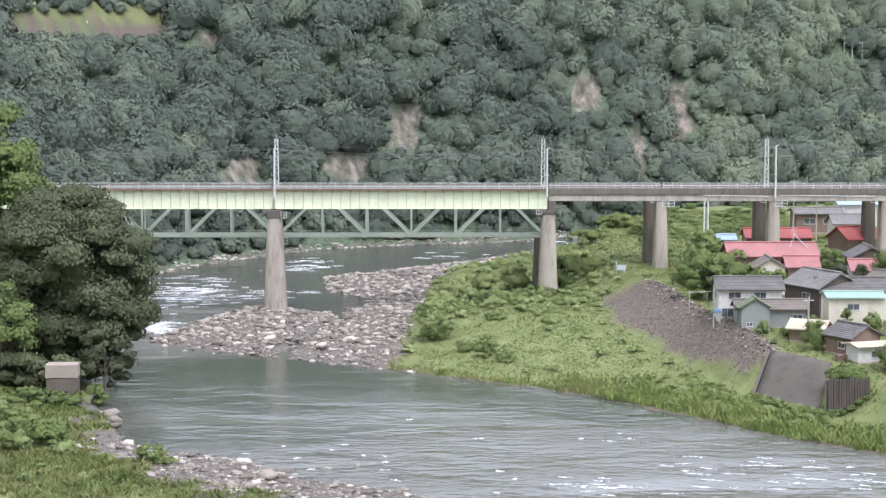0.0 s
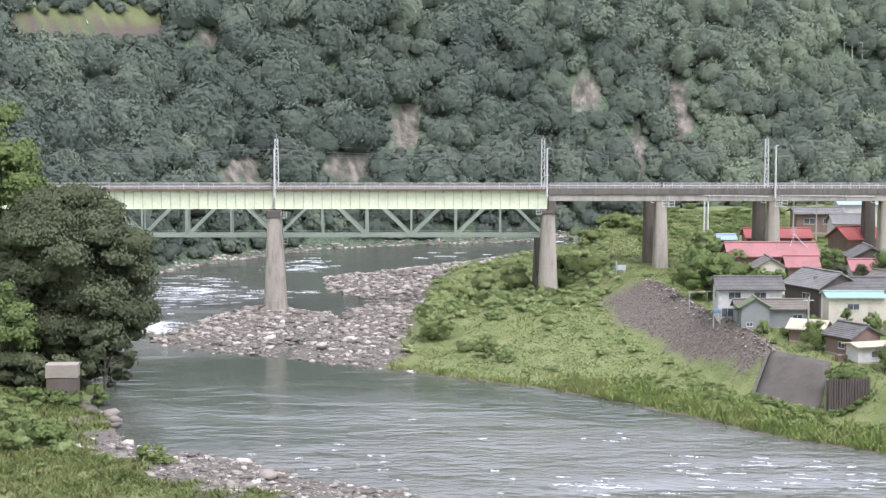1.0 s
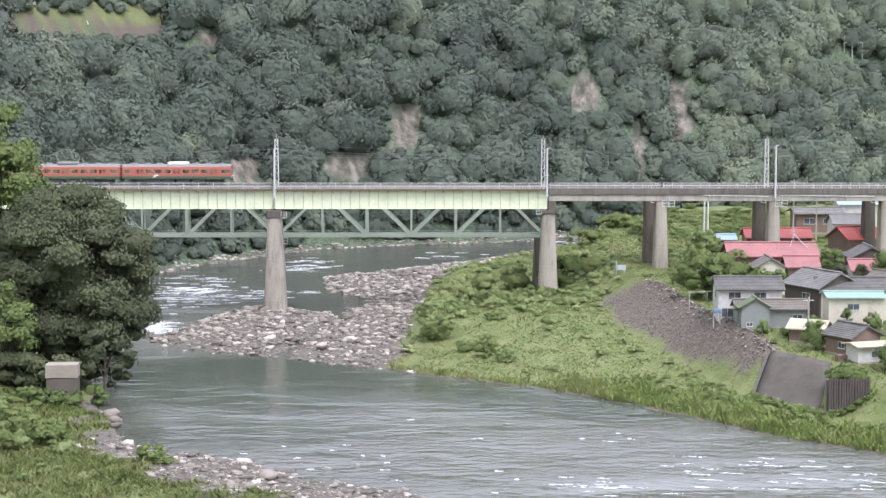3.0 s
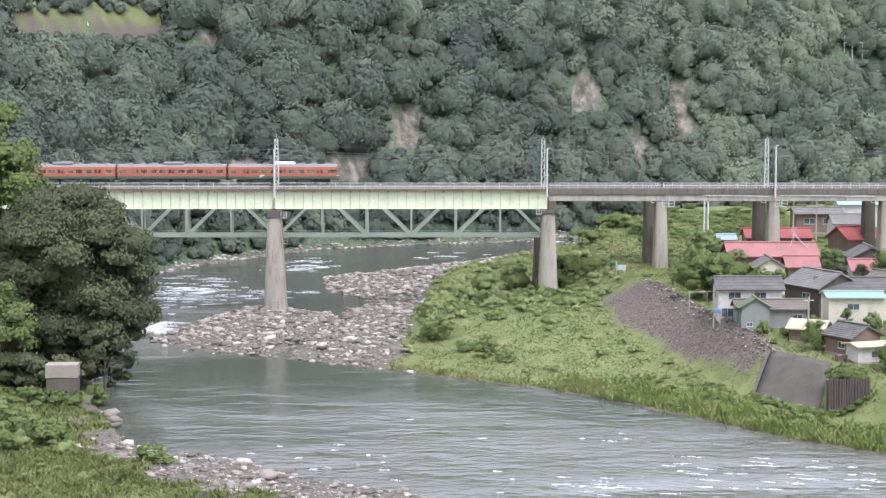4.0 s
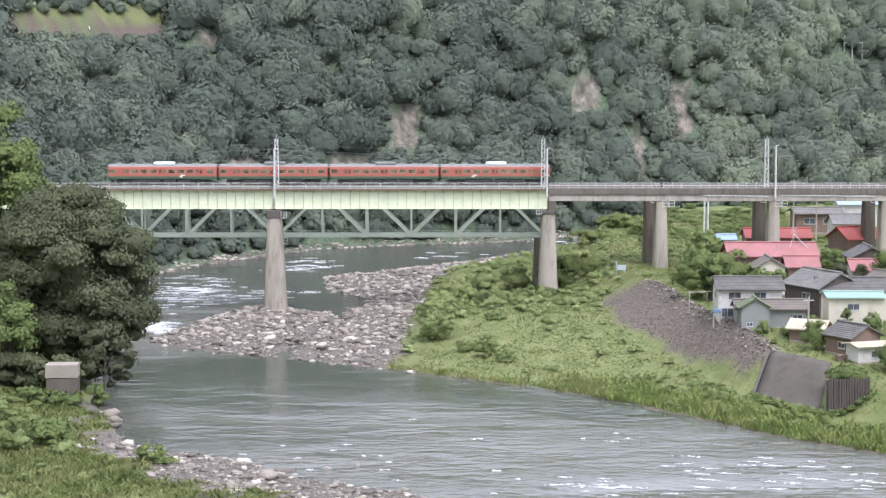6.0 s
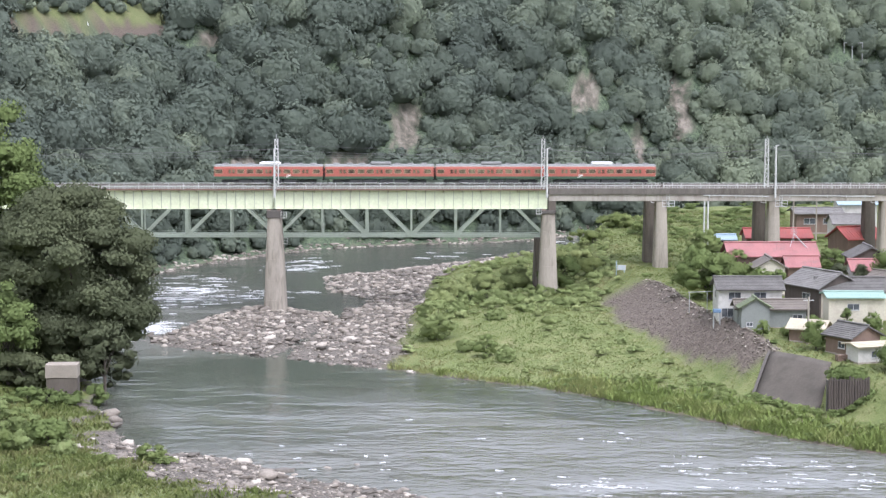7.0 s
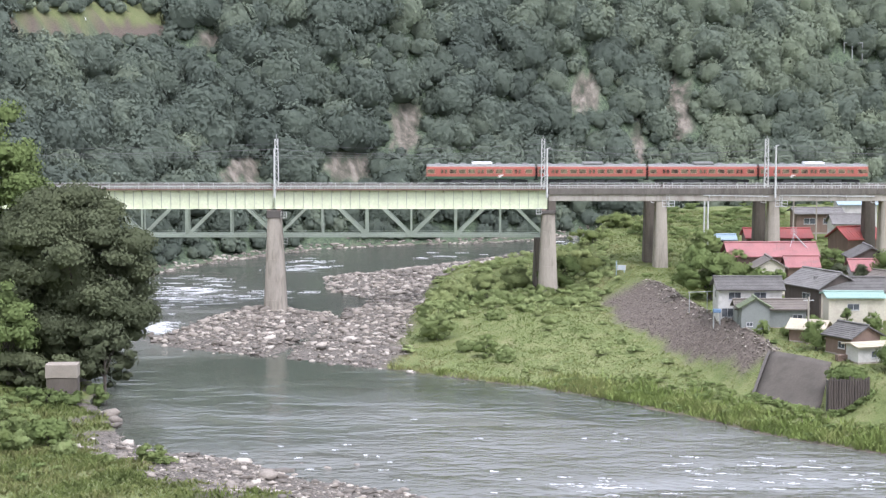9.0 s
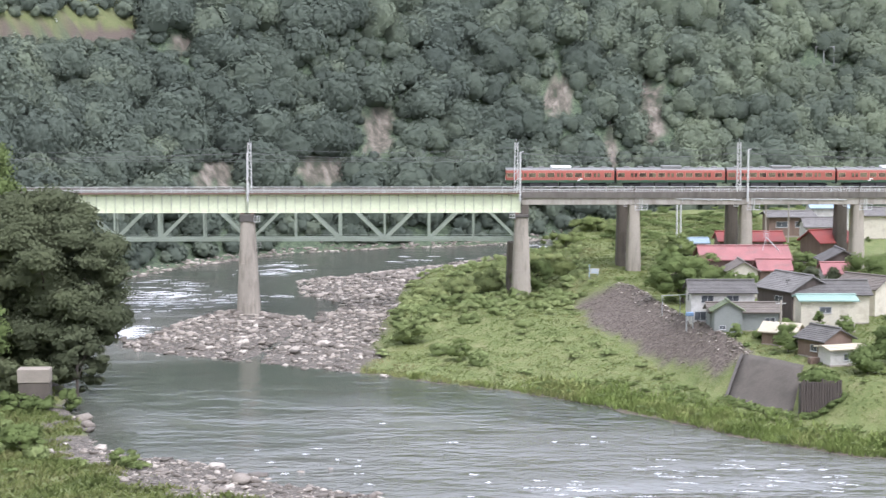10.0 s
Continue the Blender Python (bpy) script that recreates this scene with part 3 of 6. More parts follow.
def plate_girder_span(x0, x1):
    top = thing("plate_girder_span", "pale green painted steel plate girder bridge span carrying one track", "bridge", kind="structure")
    for y in (FRONT_Y - 1.1, FRONT_Y + 1.1):
        bm = bmesh.new()
        add_box(bm, x0, x1, y - 0.02, y + 0.02, GIRD_Z0, GIRD_Z1)
        add_box(bm, x0, x1, y - 0.26, y + 0.26, GIRD_Z1 - 0.07, GIRD_Z1)
        add_box(bm, x0, x1, y - 0.26, y + 0.26, GIRD_Z0, GIRD_Z0 + 0.06)
        part("girder", bm, PAINT_PALE, top, "pale green riveted plate girder")
    n = round((x1 - x0) / 1.63)
    first = None
    for i in range(n + 1):
        x = x0 + 0.04 + (x1 - x0 - 0.08) * i / n
        if first is None:
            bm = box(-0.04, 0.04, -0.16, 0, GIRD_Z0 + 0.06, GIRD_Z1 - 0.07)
            first = part("stiffener", bm, PAINT_RIB_SHADE, top)
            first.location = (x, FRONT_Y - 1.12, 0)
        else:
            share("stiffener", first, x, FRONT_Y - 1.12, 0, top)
    bm = bmesh.new()
    for i in range(0, n, 3):
        x = x0 + 0.2 + (x1 - x0 - 0.4) * i / n
        add_bar(bm, (x, FRONT_Y - 1.05, GIRD_Z0 + 0.3), (x, FRONT_Y + 1.05, GIRD_Z1 - 0.3), 0.12)
        add_bar(bm, (x, FRONT_Y - 1.05, GIRD_Z1 - 0.3), (x, FRONT_Y + 1.05, GIRD_Z0 + 0.3), 0.12)
    part("cross_bracing", bm, PAINT_PALE, top)
    track(top, x0, x1, FRONT_Y, RAIL_Z)
    bm = box(x0, x1, FRONT_Y - 2.05, FRONT_Y - 1.25, RAIL_Z - 0.42, RAIL_Z - 0.2)
    for i in range(0, n, 2):
        x = x0 + 0.5 + (x1 - x0 - 1) * i / n
        add_bar(bm, (x, FRONT_Y - 1.2, GIRD_Z1 - 0.4), (x, FRONT_Y - 2.0, RAIL_Z - 0.32), 0.07)
    part("walkway", bm, STEEL_RUST, top, "rusty steel walkway beside the track")
    handrail(top, x0 + 0.3, x1 - 0.3, FRONT_Y - 2.02, RAIL_Z - 0.2, 2.6, 1.12)
    return top


plate_girder_span(-108.0, -29.75)
plate_girder_span(-29.45, 18.35)


def truss_span(x0, panels, pitch, pattern, x_pad=0.0):
    """Deck truss: pattern gives, panel by panel, a diagonal that rises (+1) or falls (-1) to the right."""
    top = thing("deck_truss_span", "grey-green painted steel deck truss bridge span", "bridge", kind="structure")
    zb, zt = 13.1, 20.9
    for y in (BACK_Y - 1.6, BACK_Y + 1.6):
        x1 = x0 + panels * pitch
        part("bottom_chord", box(x0 - x_pad, x1 + x_pad, y - 0.22, y + 0.22, zb - 0.27, zb + 0.27), PAINT_GREEN, top)
        part("top_chord", box(x0 - x_pad, x1 + x_pad, y - 0.25, y + 0.25, zt - 0.3, zt + 0.3), PAINT_GREEN, top)
        for i in range(panels + 1):
            w = 0.5 if i % 2 == 0 else 0.3
            part("vertical_post", bar((x0 + i * pitch, y, zb), (x0 + i * pitch, y, zt), w, 0.3), PAINT_GREEN, top)
        for i, s in enumerate(pattern):
            a, b = (zb, zt) if s > 0 else (zt, zb)
            part("diagonal", bar((x0 + i * pitch, y, a), (x0 + (i + 1) * pitch, y, b), 0.3, 0.5), PAINT_GREEN, top)
    bm = bmesh.new()
    for i in range(panels + 1):
        x = x0 + i * pitch
        add_box(bm, x - 0.12, x + 0.12, BACK_Y - 1.5, BACK_Y + 1.5, zb - 0.2, zb + 0.1)
        add_box(bm, x - 0.15, x + 0.15, BACK_Y - 1.5, BACK_Y + 1.5, zt - 0.3, zt + 0.3)
    for y in (-1.1, 1.1):
        add_box(bm, x0, x0 + panels * pitch, BACK_Y + y - 0.1, BACK_Y + y + 0.1, zt + 0.2, RAIL_Z - 0.38)
    part("cross_beam", bm, PAINT_GREEN, top)
    part("inspection_rail", box(x0, x0 + panels * pitch, BACK_Y - 0.6, BACK_Y - 0.56, zb + 0.75, zb + 0.81), PAINT_GREEN, top)
    track(top, x0, x0 + panels * pitch, BACK_Y, RAIL_Z)
    return top


PITCH = 8.0
truss_span(-29.9 - 0.2 - 6 * PITCH, 6, PITCH, [1, -1, -1, 1, 1, -1])
truss_span(-29.9 + 0.2, 6, PITCH, [1, -1, -1, 1, 1, -1])


def pier(name, label, x, y, zt, zb, top_w, bottom_w, deep_t, deep_b, material, cap_w=0.0, cap_h=1.3, side=1):
    """Tapered pier with rounded ends, joints at the lifts, and a cap."""
    t = thing(name, label, "bridge pier", pose(x, y, 0))
    bm = bmesh.new()

    def ring(w, dp, z):
        r = w / 2
        pts = []
        for k in range(10):
            a = math.pi * k / 9
            pts.append((r * math.cos(a), (dp / 2 - r * 0.55) + r * 0.55 * math.sin(a), z))
        for k in range(10):
            a = math.pi + math.pi * k / 9
            pts.append((r * math.cos(a), -(dp / 2 - r * 0.55) + r * 0.55 * math.sin(a), z))
        return pts
    n = 5
    rings = []
    for i in range(n + 1):
        f = i / n
        w, dp, z = bottom_w + (top_w - bottom_w) * f, deep_b + (deep_t - deep_b) * f, zb + (zt - zb) * f
        rings.append(ring(w, dp, z))
        if 0 < i < n:
            rings.insert(-1, ring(w, dp, z - 0.06))
            rings[-1] = ring(w * 0.985, dp * 0.985, z - 0.03)
            rings.append(ring(w, dp, z))
    loft(bm, rings)
    part("shaft", bm, material, t)
    if cap_w:
        part("cap", box(-cap_w / 2, cap_w / 2, -deep_t / 2 - 0.15, deep_t / 2 + 0.15, zt, zt + cap_h, 0.08), CONCRETE_DARK, t, "dark concrete bearing shelf")
        for s in (-0.35, 0.35):
            part("bearing", box(s * cap_w - 0.3, s * cap_w + 0.3, -1.5, 1.5, zt + cap_h, zt + cap_h + 0.25), STEEL_RUST, t)
    # small railed platform at the head
    bm = bmesh.new()
    sx = cap_w / 2 if cap_w else top_w / 2
    yf = -deep_t / 2 - 0.1
    if cap_w:
        x0, x1, z0 = (sx, sx + 0.95, zt) if side > 0 else (-sx - 0.95, -sx, zt)
    else:
        x0, x1, z0 = 0.1, 2.2, zt - 0.85
        for u in (0.85, 1.3):
            add_box(bm, u - 0.04, u + 0.04, yf, yf + 0.06, z0, z0 + 3.6)
        for u in range(9):
            add_box(bm, 0.85, 1.3, yf, yf + 0.05, z0 + 0.3 + 0.36 * u, z0 + 0.35 + 0.36 * u)
    for u in (0, 0.5, 1.0):
        add_box(bm, x0, x1, yf, yf + 0.06, z0 + u, z0 + u + 0.07)
    for u in (x0, (x0 + x1) / 2, x1):
        add_box(bm, u - 0.04, u + 0.04, yf, yf + 0.06, z0, z0 + 1.05)
    add_box(bm, x0, x1, yf, yf + 0.8, z0 - 0.05, z0)
    part("platform_rail", bm, STEEL_GALV, t)
    return t


pier("bridge_pier", "tall tapered weathered concrete pier standing on the gravel bar", PIER_X[0], FRONT_Y, 17.05, -1.0, 2.35, 4.15, 4.0, 5.5, CONCRETE, 2.55)
pier("bridge_pier", "dark brown streaked concrete pier under the truss", PIER_X[0] - 0.5, BACK_Y, 12.6, -1.5, 2.2, 3.7, 5.0, 6.0, CONCRETE_BROWN)
pier("bridge_pier", "tapered weathered concrete pier among shrubs", PIER_X[1], FRONT_Y, 17.75, 2.5, 2.25, 3.5, 4.0, 5.0, CONCRETE, 2.45, 0.6, -1)
pier("bridge_pier", "dark brown streaked concrete pier under the truss", PIER_X[1] - 1.0, BACK_Y, 12.6, 2.5, 1.9, 2.5, 5.0, 6.0, CONCRETE_BROWN)
# pier heads that carry the viaduct ends beside the steel spans
for yy in (FRONT_Y, BACK_Y):
    t = thing("pier_head", "stained concrete pier head under the viaduct end", "bridge pier")
    part("block", box(18.45, 19.75, yy - 1.6, yy + 1.6, 18.35 if yy == FRONT_Y else 12.6, 19.95, 0.05), CONCRETE_BROWN, t)
for x in PIER_X[2:]:
    pier("bridge_pier", "tapered concrete viaduct pier, pale with dark streaks", x, FRONT_Y, 19.9, 6.5, 1.85, 2.6, 3.2, 3.8, CONCRETE)
    pier("bridge_pier", "dark brown streaked concrete viaduct pier", x - 1.0, BACK_Y, 19.9, 6.0, 1.9, 2.4, 3.2, 3.8, CONCRETE_BROWN)


def viaduct_span(x0, x1, y):
    top = thing("viaduct_span", "stained concrete girder viaduct span with ballasted track", "bridge", kind="structure")
    for s in (-1.2, 1.2):
        part("concrete_girder", box(x0 + 0.02, x1 - 0.02, y + s - 0.3, y + s + 0.3, 19.97, 21.16, 0.04), CONCRETE_BEAM, top)
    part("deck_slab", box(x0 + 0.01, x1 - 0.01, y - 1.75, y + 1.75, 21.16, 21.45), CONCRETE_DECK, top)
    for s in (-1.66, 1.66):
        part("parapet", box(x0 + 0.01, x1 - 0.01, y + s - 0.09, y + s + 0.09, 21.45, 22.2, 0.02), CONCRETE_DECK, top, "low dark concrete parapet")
    part("ballast_bed", box(x0, x1, y - 1.57, y + 1.57, 21.45, RAIL_Z - 0.22), BALLAST, top)
    track(top, x0, x1, y, RAIL_Z)
    if y == FRONT_Y:
        handrail(top, x0 + 0.2, x1 - 0.2, y - 1.66, 22.2, 1.62, 1.0)
    return top


for a, b in zip(PIER_X[1:], PIER_X[2:]):
    viaduct_span(a, b, FRONT_Y)
    viaduct_span(a, b, BACK_Y)
for a, b in ((45.5, 57.0), (59.0, 75.5)):
    t = thing("conduit_pipe", "white-grey conduit pipe fixed along the viaduct side", "pipe")
    part("pipe", bar((a, FRONT_Y - 1.62, 21.0), (b, FRONT_Y - 1.62, 20.8), 0.2, 0.2, 8), STEEL_GALV, t)
    for k in range(5):
        x = a + (b - a) * (k + 0.5) / 5
        part("bracket", box(x - 0.06, x + 0.06, FRONT_Y - 1.75, FRONT_Y - 1.48, 20.6, 21.1), STEEL_GALV, t)


def lattice_mast(x, y, z0, z1, w=0.75):
    t = thing("catenary_mast", "galvanised lattice steel catenary mast", "mast", pose(x, y, z0), "catenary masts")
    h = z1 - z0
    for sx in (-1, 1):
        for sy in (-1, 1):
            part("mast_leg", bar((sx * w / 2, sy * w / 2, 0), (sx * w * 0.36, sy * w * 0.36, h), 0.1), STEEL_GALV, t)
    n = int(h / 0.7)
    bm = bmesh.new()
    for i in range(n):
        a, b, s = i * h / n, (i + 1) * h / n, 1 if i % 2 else -1
        k0, k1 = w / 2 * (1 - 0.28 * i / n), w / 2 * (1 - 0.28 * (i + 1) / n)
        for sd in (-1, 1):
            add_bar(bm, (-s * k0, sd * k0, a), (s * k1, sd * k1, b), 0.07)
            add_bar(bm, (sd * k0, -s * k0, a), (sd * k1, s * k1, b), 0.07)
    part("lacing", bm, STEEL_GALV, t)
    part("spike", bar((0, 0, h), (0, 0, h + 0.8), 0.1, 0.06, 6), STEEL_GALV, t)
    part("insulator", bar((0, 0, h - 0.7), (0, 2.4, h - 0.9), 0.09, 0.09, 6), STEEL_GALV, t)
    return t


def pole_mast(x, y, z0, z1):
    t = thing("catenary_mast", "slim pale steel catenary pole with a bracket arm", "mast", pose(x, y, z0), "catenary masts")
    h = z1 - z0
    part("pole", bar((0, 0, 0), (0, 0, h), 0.36, 0.28, 10), STEEL_GALV, t)
    part("clamp", box(-0.28, 0.28, -0.28, 0.28, h * 0.45, h * 0.45 + 0.12, 0.02), STEEL_GALV, t)
    part("bracket_arm", bar((0, 0, h - 0.5), (0, 2.3, h - 0.35), 0.1, 0.1, 6), STEEL_GALV, t)
    part("insulator", bar((0.1, 0, h - 0.1), (0.6, 0.3, h + 0.02), 0.14, 0.1, 8), STEEL_GALV, t)
    return t


MAST_F, MAST_B = FRONT_Y - 2.3, BACK_Y - 3.0
for x, z1 in ((-29.4, 29.2), (18.15, 29.3), (58.0, 29.75)):
    pole_mast(x, MAST_F, 20.6, z1)
for x in (-29.7, 17.87, 57.75):
    lattice_mast(x, MAST_B, 21.3, 30.6, 0.7)


def wires():
    spans = [(-115, -29.6), (-29.6, 18), (18, 57.8), (57.8, 110)]
    for y, heights in ((MAST_B + 2.6, (29.6, 28.6, 27.5)), (MAST_F + 2.3, (29.0, 27.5))):
        for z in heights:
            t = thing("overhead_wire", "thin sagging overhead line wire", "wire")
            for a, b in spans:
                bm = bmesh.new()
                sag = 0.0 if z == 27.5 else 0.9
                pts = [(a + (b - a) * i / 12, y, z - sag * 4 * (i / 12) * (1 - i / 12)) for i in range(13)]
                loft(bm, [[(p[0], p[1] + u * 0.02, p[2] + w * 0.02) for u, w in ((-1, -1), (1, -1), (1, 1), (-1, 1))] for p in pts])
                part("wire_span", bm, WIRE, t)


wires()

# ---------------------------------------------------------------- the train
ORANGE = surface("train_orange", (0.36, 0.104, 0.078), 0.5, vary=0.08, big=0.8, fine=5, relief=0.03)
TRAIN_GREEN = surface("train_green", (0.055, 0.105, 0.065), 0.55, vary=0.1, big=0.8, fine=5, relief=0.03)
TRAIN_ROOF = surface("train_roof", (0.20, 0.20, 0.19), 0.8, vary=0.12, big=0.9, fine=6)
TRAIN_WHITE = surface("train_white", (0.72, 0.72, 0.70), 0.6, vary=0.05)
TRAIN_FRAME = surface("train_window_frame", (0.42, 0.26, 0.18), 0.5, vary=0.1)
GUTTER = surface("train_gutter", (0.40, 0.37, 0.33), 0.6, vary=0.08)
UNDER = surface("underframe", (0.045, 0.045, 0.045), 0.85, vary=0.3, big=1.5, fine=8)
GLASS = Nodes("train_glass", 0.08, 0.0, 0.6)
GLASS.colour(GLASS.ramp(GLASS.noise(0.9, 2), [(0.35, (0.055, 0.034, 0.030)), (0.65, (0.20, 0.17, 0.11))]))
GLASS = GLASS.mat


def car_section(z_scale=1.0):
    """Half outline of the body shell: (y, z) from sill to roof."""
    return [(1.40, 1.0), (1.45, 1.25), (1.45, 2.75), (1.42, 3.0), (1.30, 3.2), (1.05, 3.42), (0.6, 3.58), (0.0, 3.63)]


def railcar(cab, ac_x, ac_white):
    """A 20 m suburban electric car, origin on the rails at its middle. cab: -1, 0 or 1."""
    t = thing("train_car", "orange and dark green suburban electric train car with grey roof", "train car", group="cars of the train")
    half, sec = 9.75, car_section()

    def skin(z0, z1, pad=0.0):
        pts = [(y + pad, z) for y, z in sec if z0 - 1e-6 <= z <= z1 + 1e-6]
        out = [(y, z) for y, z in pts] + [(-y, z) for y, z in reversed(pts)]
        bm = bmesh.new()
        xs = [(-half, 0.97 if cab < 0 else 1.0), (-half + 0.35, 1.0), (half - 0.35, 1.0), (half, 0.97 if cab > 0 else 1.0)]
        rings = []
        for x, k in xs:
            rings.append([(x, y * k, z) for y, z in out])
        return loft(bm, rings)
    part("lower_body", skin(1.0, 1.25), TRAIN_GREEN, t, "dark green painted sill band")
    bm = bmesh.new()
    loft(bm, [[(x, 1.45 * k, 1.25), (x, 1.45 * k, 1.48), (x, -1.45 * k, 1.48), (x, -1.45 * k, 1.25)] for x, k in ((-half, 0.97 if cab < 0 else 1), (-half + 0.35, 1), (half - 0.35, 1), (half, 0.97 if cab > 0 else 1))])
    part("green_band", bm, TRAIN_GREEN, t, "dark green painted band")
    bm = bmesh.new()
    loft(bm, [[(x, 1.45 * k, 1.48), (x, 1.45 * k, 2.75), (x, 1.42 * k, 3.05), (x, 1.33 * k, 3.26), (x, -1.33 * k, 3.26), (x, -1.42 * k, 3.05), (x, -1.45 * k, 2.75), (x, -1.45 * k, 1.48)] for x, k in ((-half, 0.95 if cab < 0 else 1), (-half + 0.35, 1), (half - 0.35, 1), (half, 0.95 if cab > 0 else 1))])
    part("body_side", bm, ORANGE, t, "orange-red painted body sides")
    bm = bmesh.new()
    prof = [(1.32, 3.26), (1.27, 3.33), (1.0, 3.47), (0.6, 3.58), (0.0, 3.63), (-0.6, 3.58), (-1.0, 3.47), (-1.27, 3.33), (-1.32, 3.26)]
    loft(bm, [[(x, y * k, 3.26 + (z - 3.26) * k2) for y, z in prof] for x, k, k2 in ((-half, 0.94 if cab < 0 else 1, 0.75 if cab < 0 else 1), (-half + 0.4, 1, 1), (half - 0.4, 1, 1), (half, 0.94 if cab > 0 else 1, 0.75 if cab > 0 else 1))])
    part("roof", bm, TRAIN_ROOF, t, "grey canvas roof")
    # rain gutter
    for s in (-1, 1):
        part("gutter", box(-half, half, s * 1.34 - 0.03, s * 1.34 + 0.03, 3.22, 3.31), GUTTER, t)
    # doors and windows, both sides
    doors = (-6.6, 0.0, 6.6)
    wins = (-8.9, -5.0, -3.3, -1.65, 1.65, 3.3, 5.0, 8.6)
    made = {}
    for s in (-1, 1):
        y = s * 1.455
        for x in doors:
            if "d" not in made:
                bm = bmesh.new()
                add_box(bm, -0.66, -0.01, -0.012, 0.012, 1.12, 2.95)
                add_box(bm, 0.01, 0.66, -0.012, 0.012, 1.12, 2.95)
                made["d"] = bm_data("sliding_door", bm, ORANGE)
                made["dl"] = bm_data("door_sill", box(-0.68, 0.68, -0.014, 0.014, 1.05, 1.48), TRAIN_GREEN)
                made["g"] = bm_data("door_glass", box(-0.24, 0.24, -0.01, 0.01, 2.0, 2.7, 0.005), GLASS)
                made["f"] = bm_data("window_frame", frame_bm(1.3, 0.82, 0.05), TRAIN_FRAME)
                made["p"] = bm_data("window_pane", box(-0.6, 0.6, -0.008, 0.008, -0.37, 0.37), GLASS)
            d = child("sliding_door", made["d"], t, (x, y, 0))
            child("door_sill", made["dl"], d, (0, 0, 0))
            for q in (-0.34, 0.34):
                child("door_glass", made["g"], d, (q, s * 0.012, 0))
        for x in wins:
            f = child("window", made["f"], t, (x, y, 2.36))
            child("window_pane", made["p"], f, (0, s * 0.004, 0))
    # roof equipment
    part("air_conditioner", box(ac_x - 1.85, ac_x + 1.85, -0.95, 0.95, 3.5, 4.02, 0.12), TRAIN_WHITE if ac_white else TRAIN_ROOF, t, "boxy roof air conditioner")
    for x in (-7.8, -5.4, -3.2, 3.2, 5.6, 8.0):
        if abs(x - ac_x) > 2.6:
            part("roof_vent", box(x - 0.55, x + 0.55, -0.5, 0.5, 3.5, 3.82, 0.1), TRAIN_ROOF, t)
    # underframe
    for x in (-4.2, -1.6, 1.2, 3.9):
        part("equipment_box", box(x - 1.22, x + 1.22, -1.3, 1.3, 0.26, 0.99, 0.04), UNDER, t)
    for x in (-6.9, 6.9):
        bm = box(x - 1.55, x + 1.55, -1.05, 1.05, 0.42, 0.78, 0.04)
        bg = part("bogie", bm, UNDER, t)
        for dx in (-1.05, 1.05):
            for s in (-0.56, 0.56):
                part("wheel", bar((x + dx, s - 0.06, 0.43), (x + dx, s + 0.06, 0.43), 0.86, 0.86, 18), UNDER, bg)
    for s in (-1, 1):
        part("coupler", box(s * (half + 0.0) - 0.24, s * half + 0.24, -0.15, 0.15, 0.75, 1.0), UNDER, t)
        if s != cab:
            part("gangway", box(s * half - 0.02, s * half + 0.24, -0.55, 0.55, 1.05, 3.0) if s > 0 else box(s * half - 0.24, s * half + 0.02, -0.55, 0.55, 1.05, 3.0), UNDER, t)
    if cab:
        x = cab * (half + 0.01)
        part("cab_window", box(min(x, x - cab * 0.03), max(x, x - cab * 0.03), -1.15, 1.15, 2.15, 2.8), GLASS, t)
        part("cab_side_window", box(cab * 9.35 - 0.3, cab * 9.35 + 0.3, -1.47, 1.47, 2.1, 2.7), GLASS, t)
        for s in (-0.95, 0.95):
            part("headlight", bar((x - cab * 0.05, s, 1.5), (x + cab * 0.05, s, 1.5), 0.24, 0.24, 12), TRAIN_WHITE, t)
        bm = bmesh.new()
        q = -3.9 if cab > 0 else 3.4
        for x0, x1, z0, z1 in ((-0.35, 0.0, 1.30, 1.42), (-0.12, 0.0, 1.42, 1.78), (0.08, 0.2, 1.30, 1.78), (0.2, 0.6, 1.58, 1.78)):
            add_box(bm, q + x0, q + x1, -1.475, -1.45, z0, z1)
        part("white_mark", bm, TRAIN_WHITE, t, "white painted mark on the side")
    return t


def bm_data(name, bm, material):
    me = bpy.data.meshes.new(name)
    bm.to_mesh(me)
    bm.free()
    me.materials.append(material)
    return me


def child(name, me, parent, at):
    o = new(name, me)
    o.parent = parent
    o.location = at
    return o


def frame_bm(w, h, t):
    bm = bmesh.new()
    for x0, x1, z0, z1 in ((-w / 2, w / 2, h / 2 - t, h / 2), (-w / 2, w / 2, -h / 2, -h / 2 + t), (-w / 2, -w / 2 + t, -h / 2 + t, h / 2 - t), (w / 2 - t, w / 2, -h / 2 + t, h / 2 - t)):
        add_box(bm, x0, x1, -0.015, 0.015, z0, z1)
    return bm


CARS = [railcar(1, 0.2, True), railcar(0, 0.2, False), railcar(0, 0.2, False), railcar(-1, 0.2, True)]

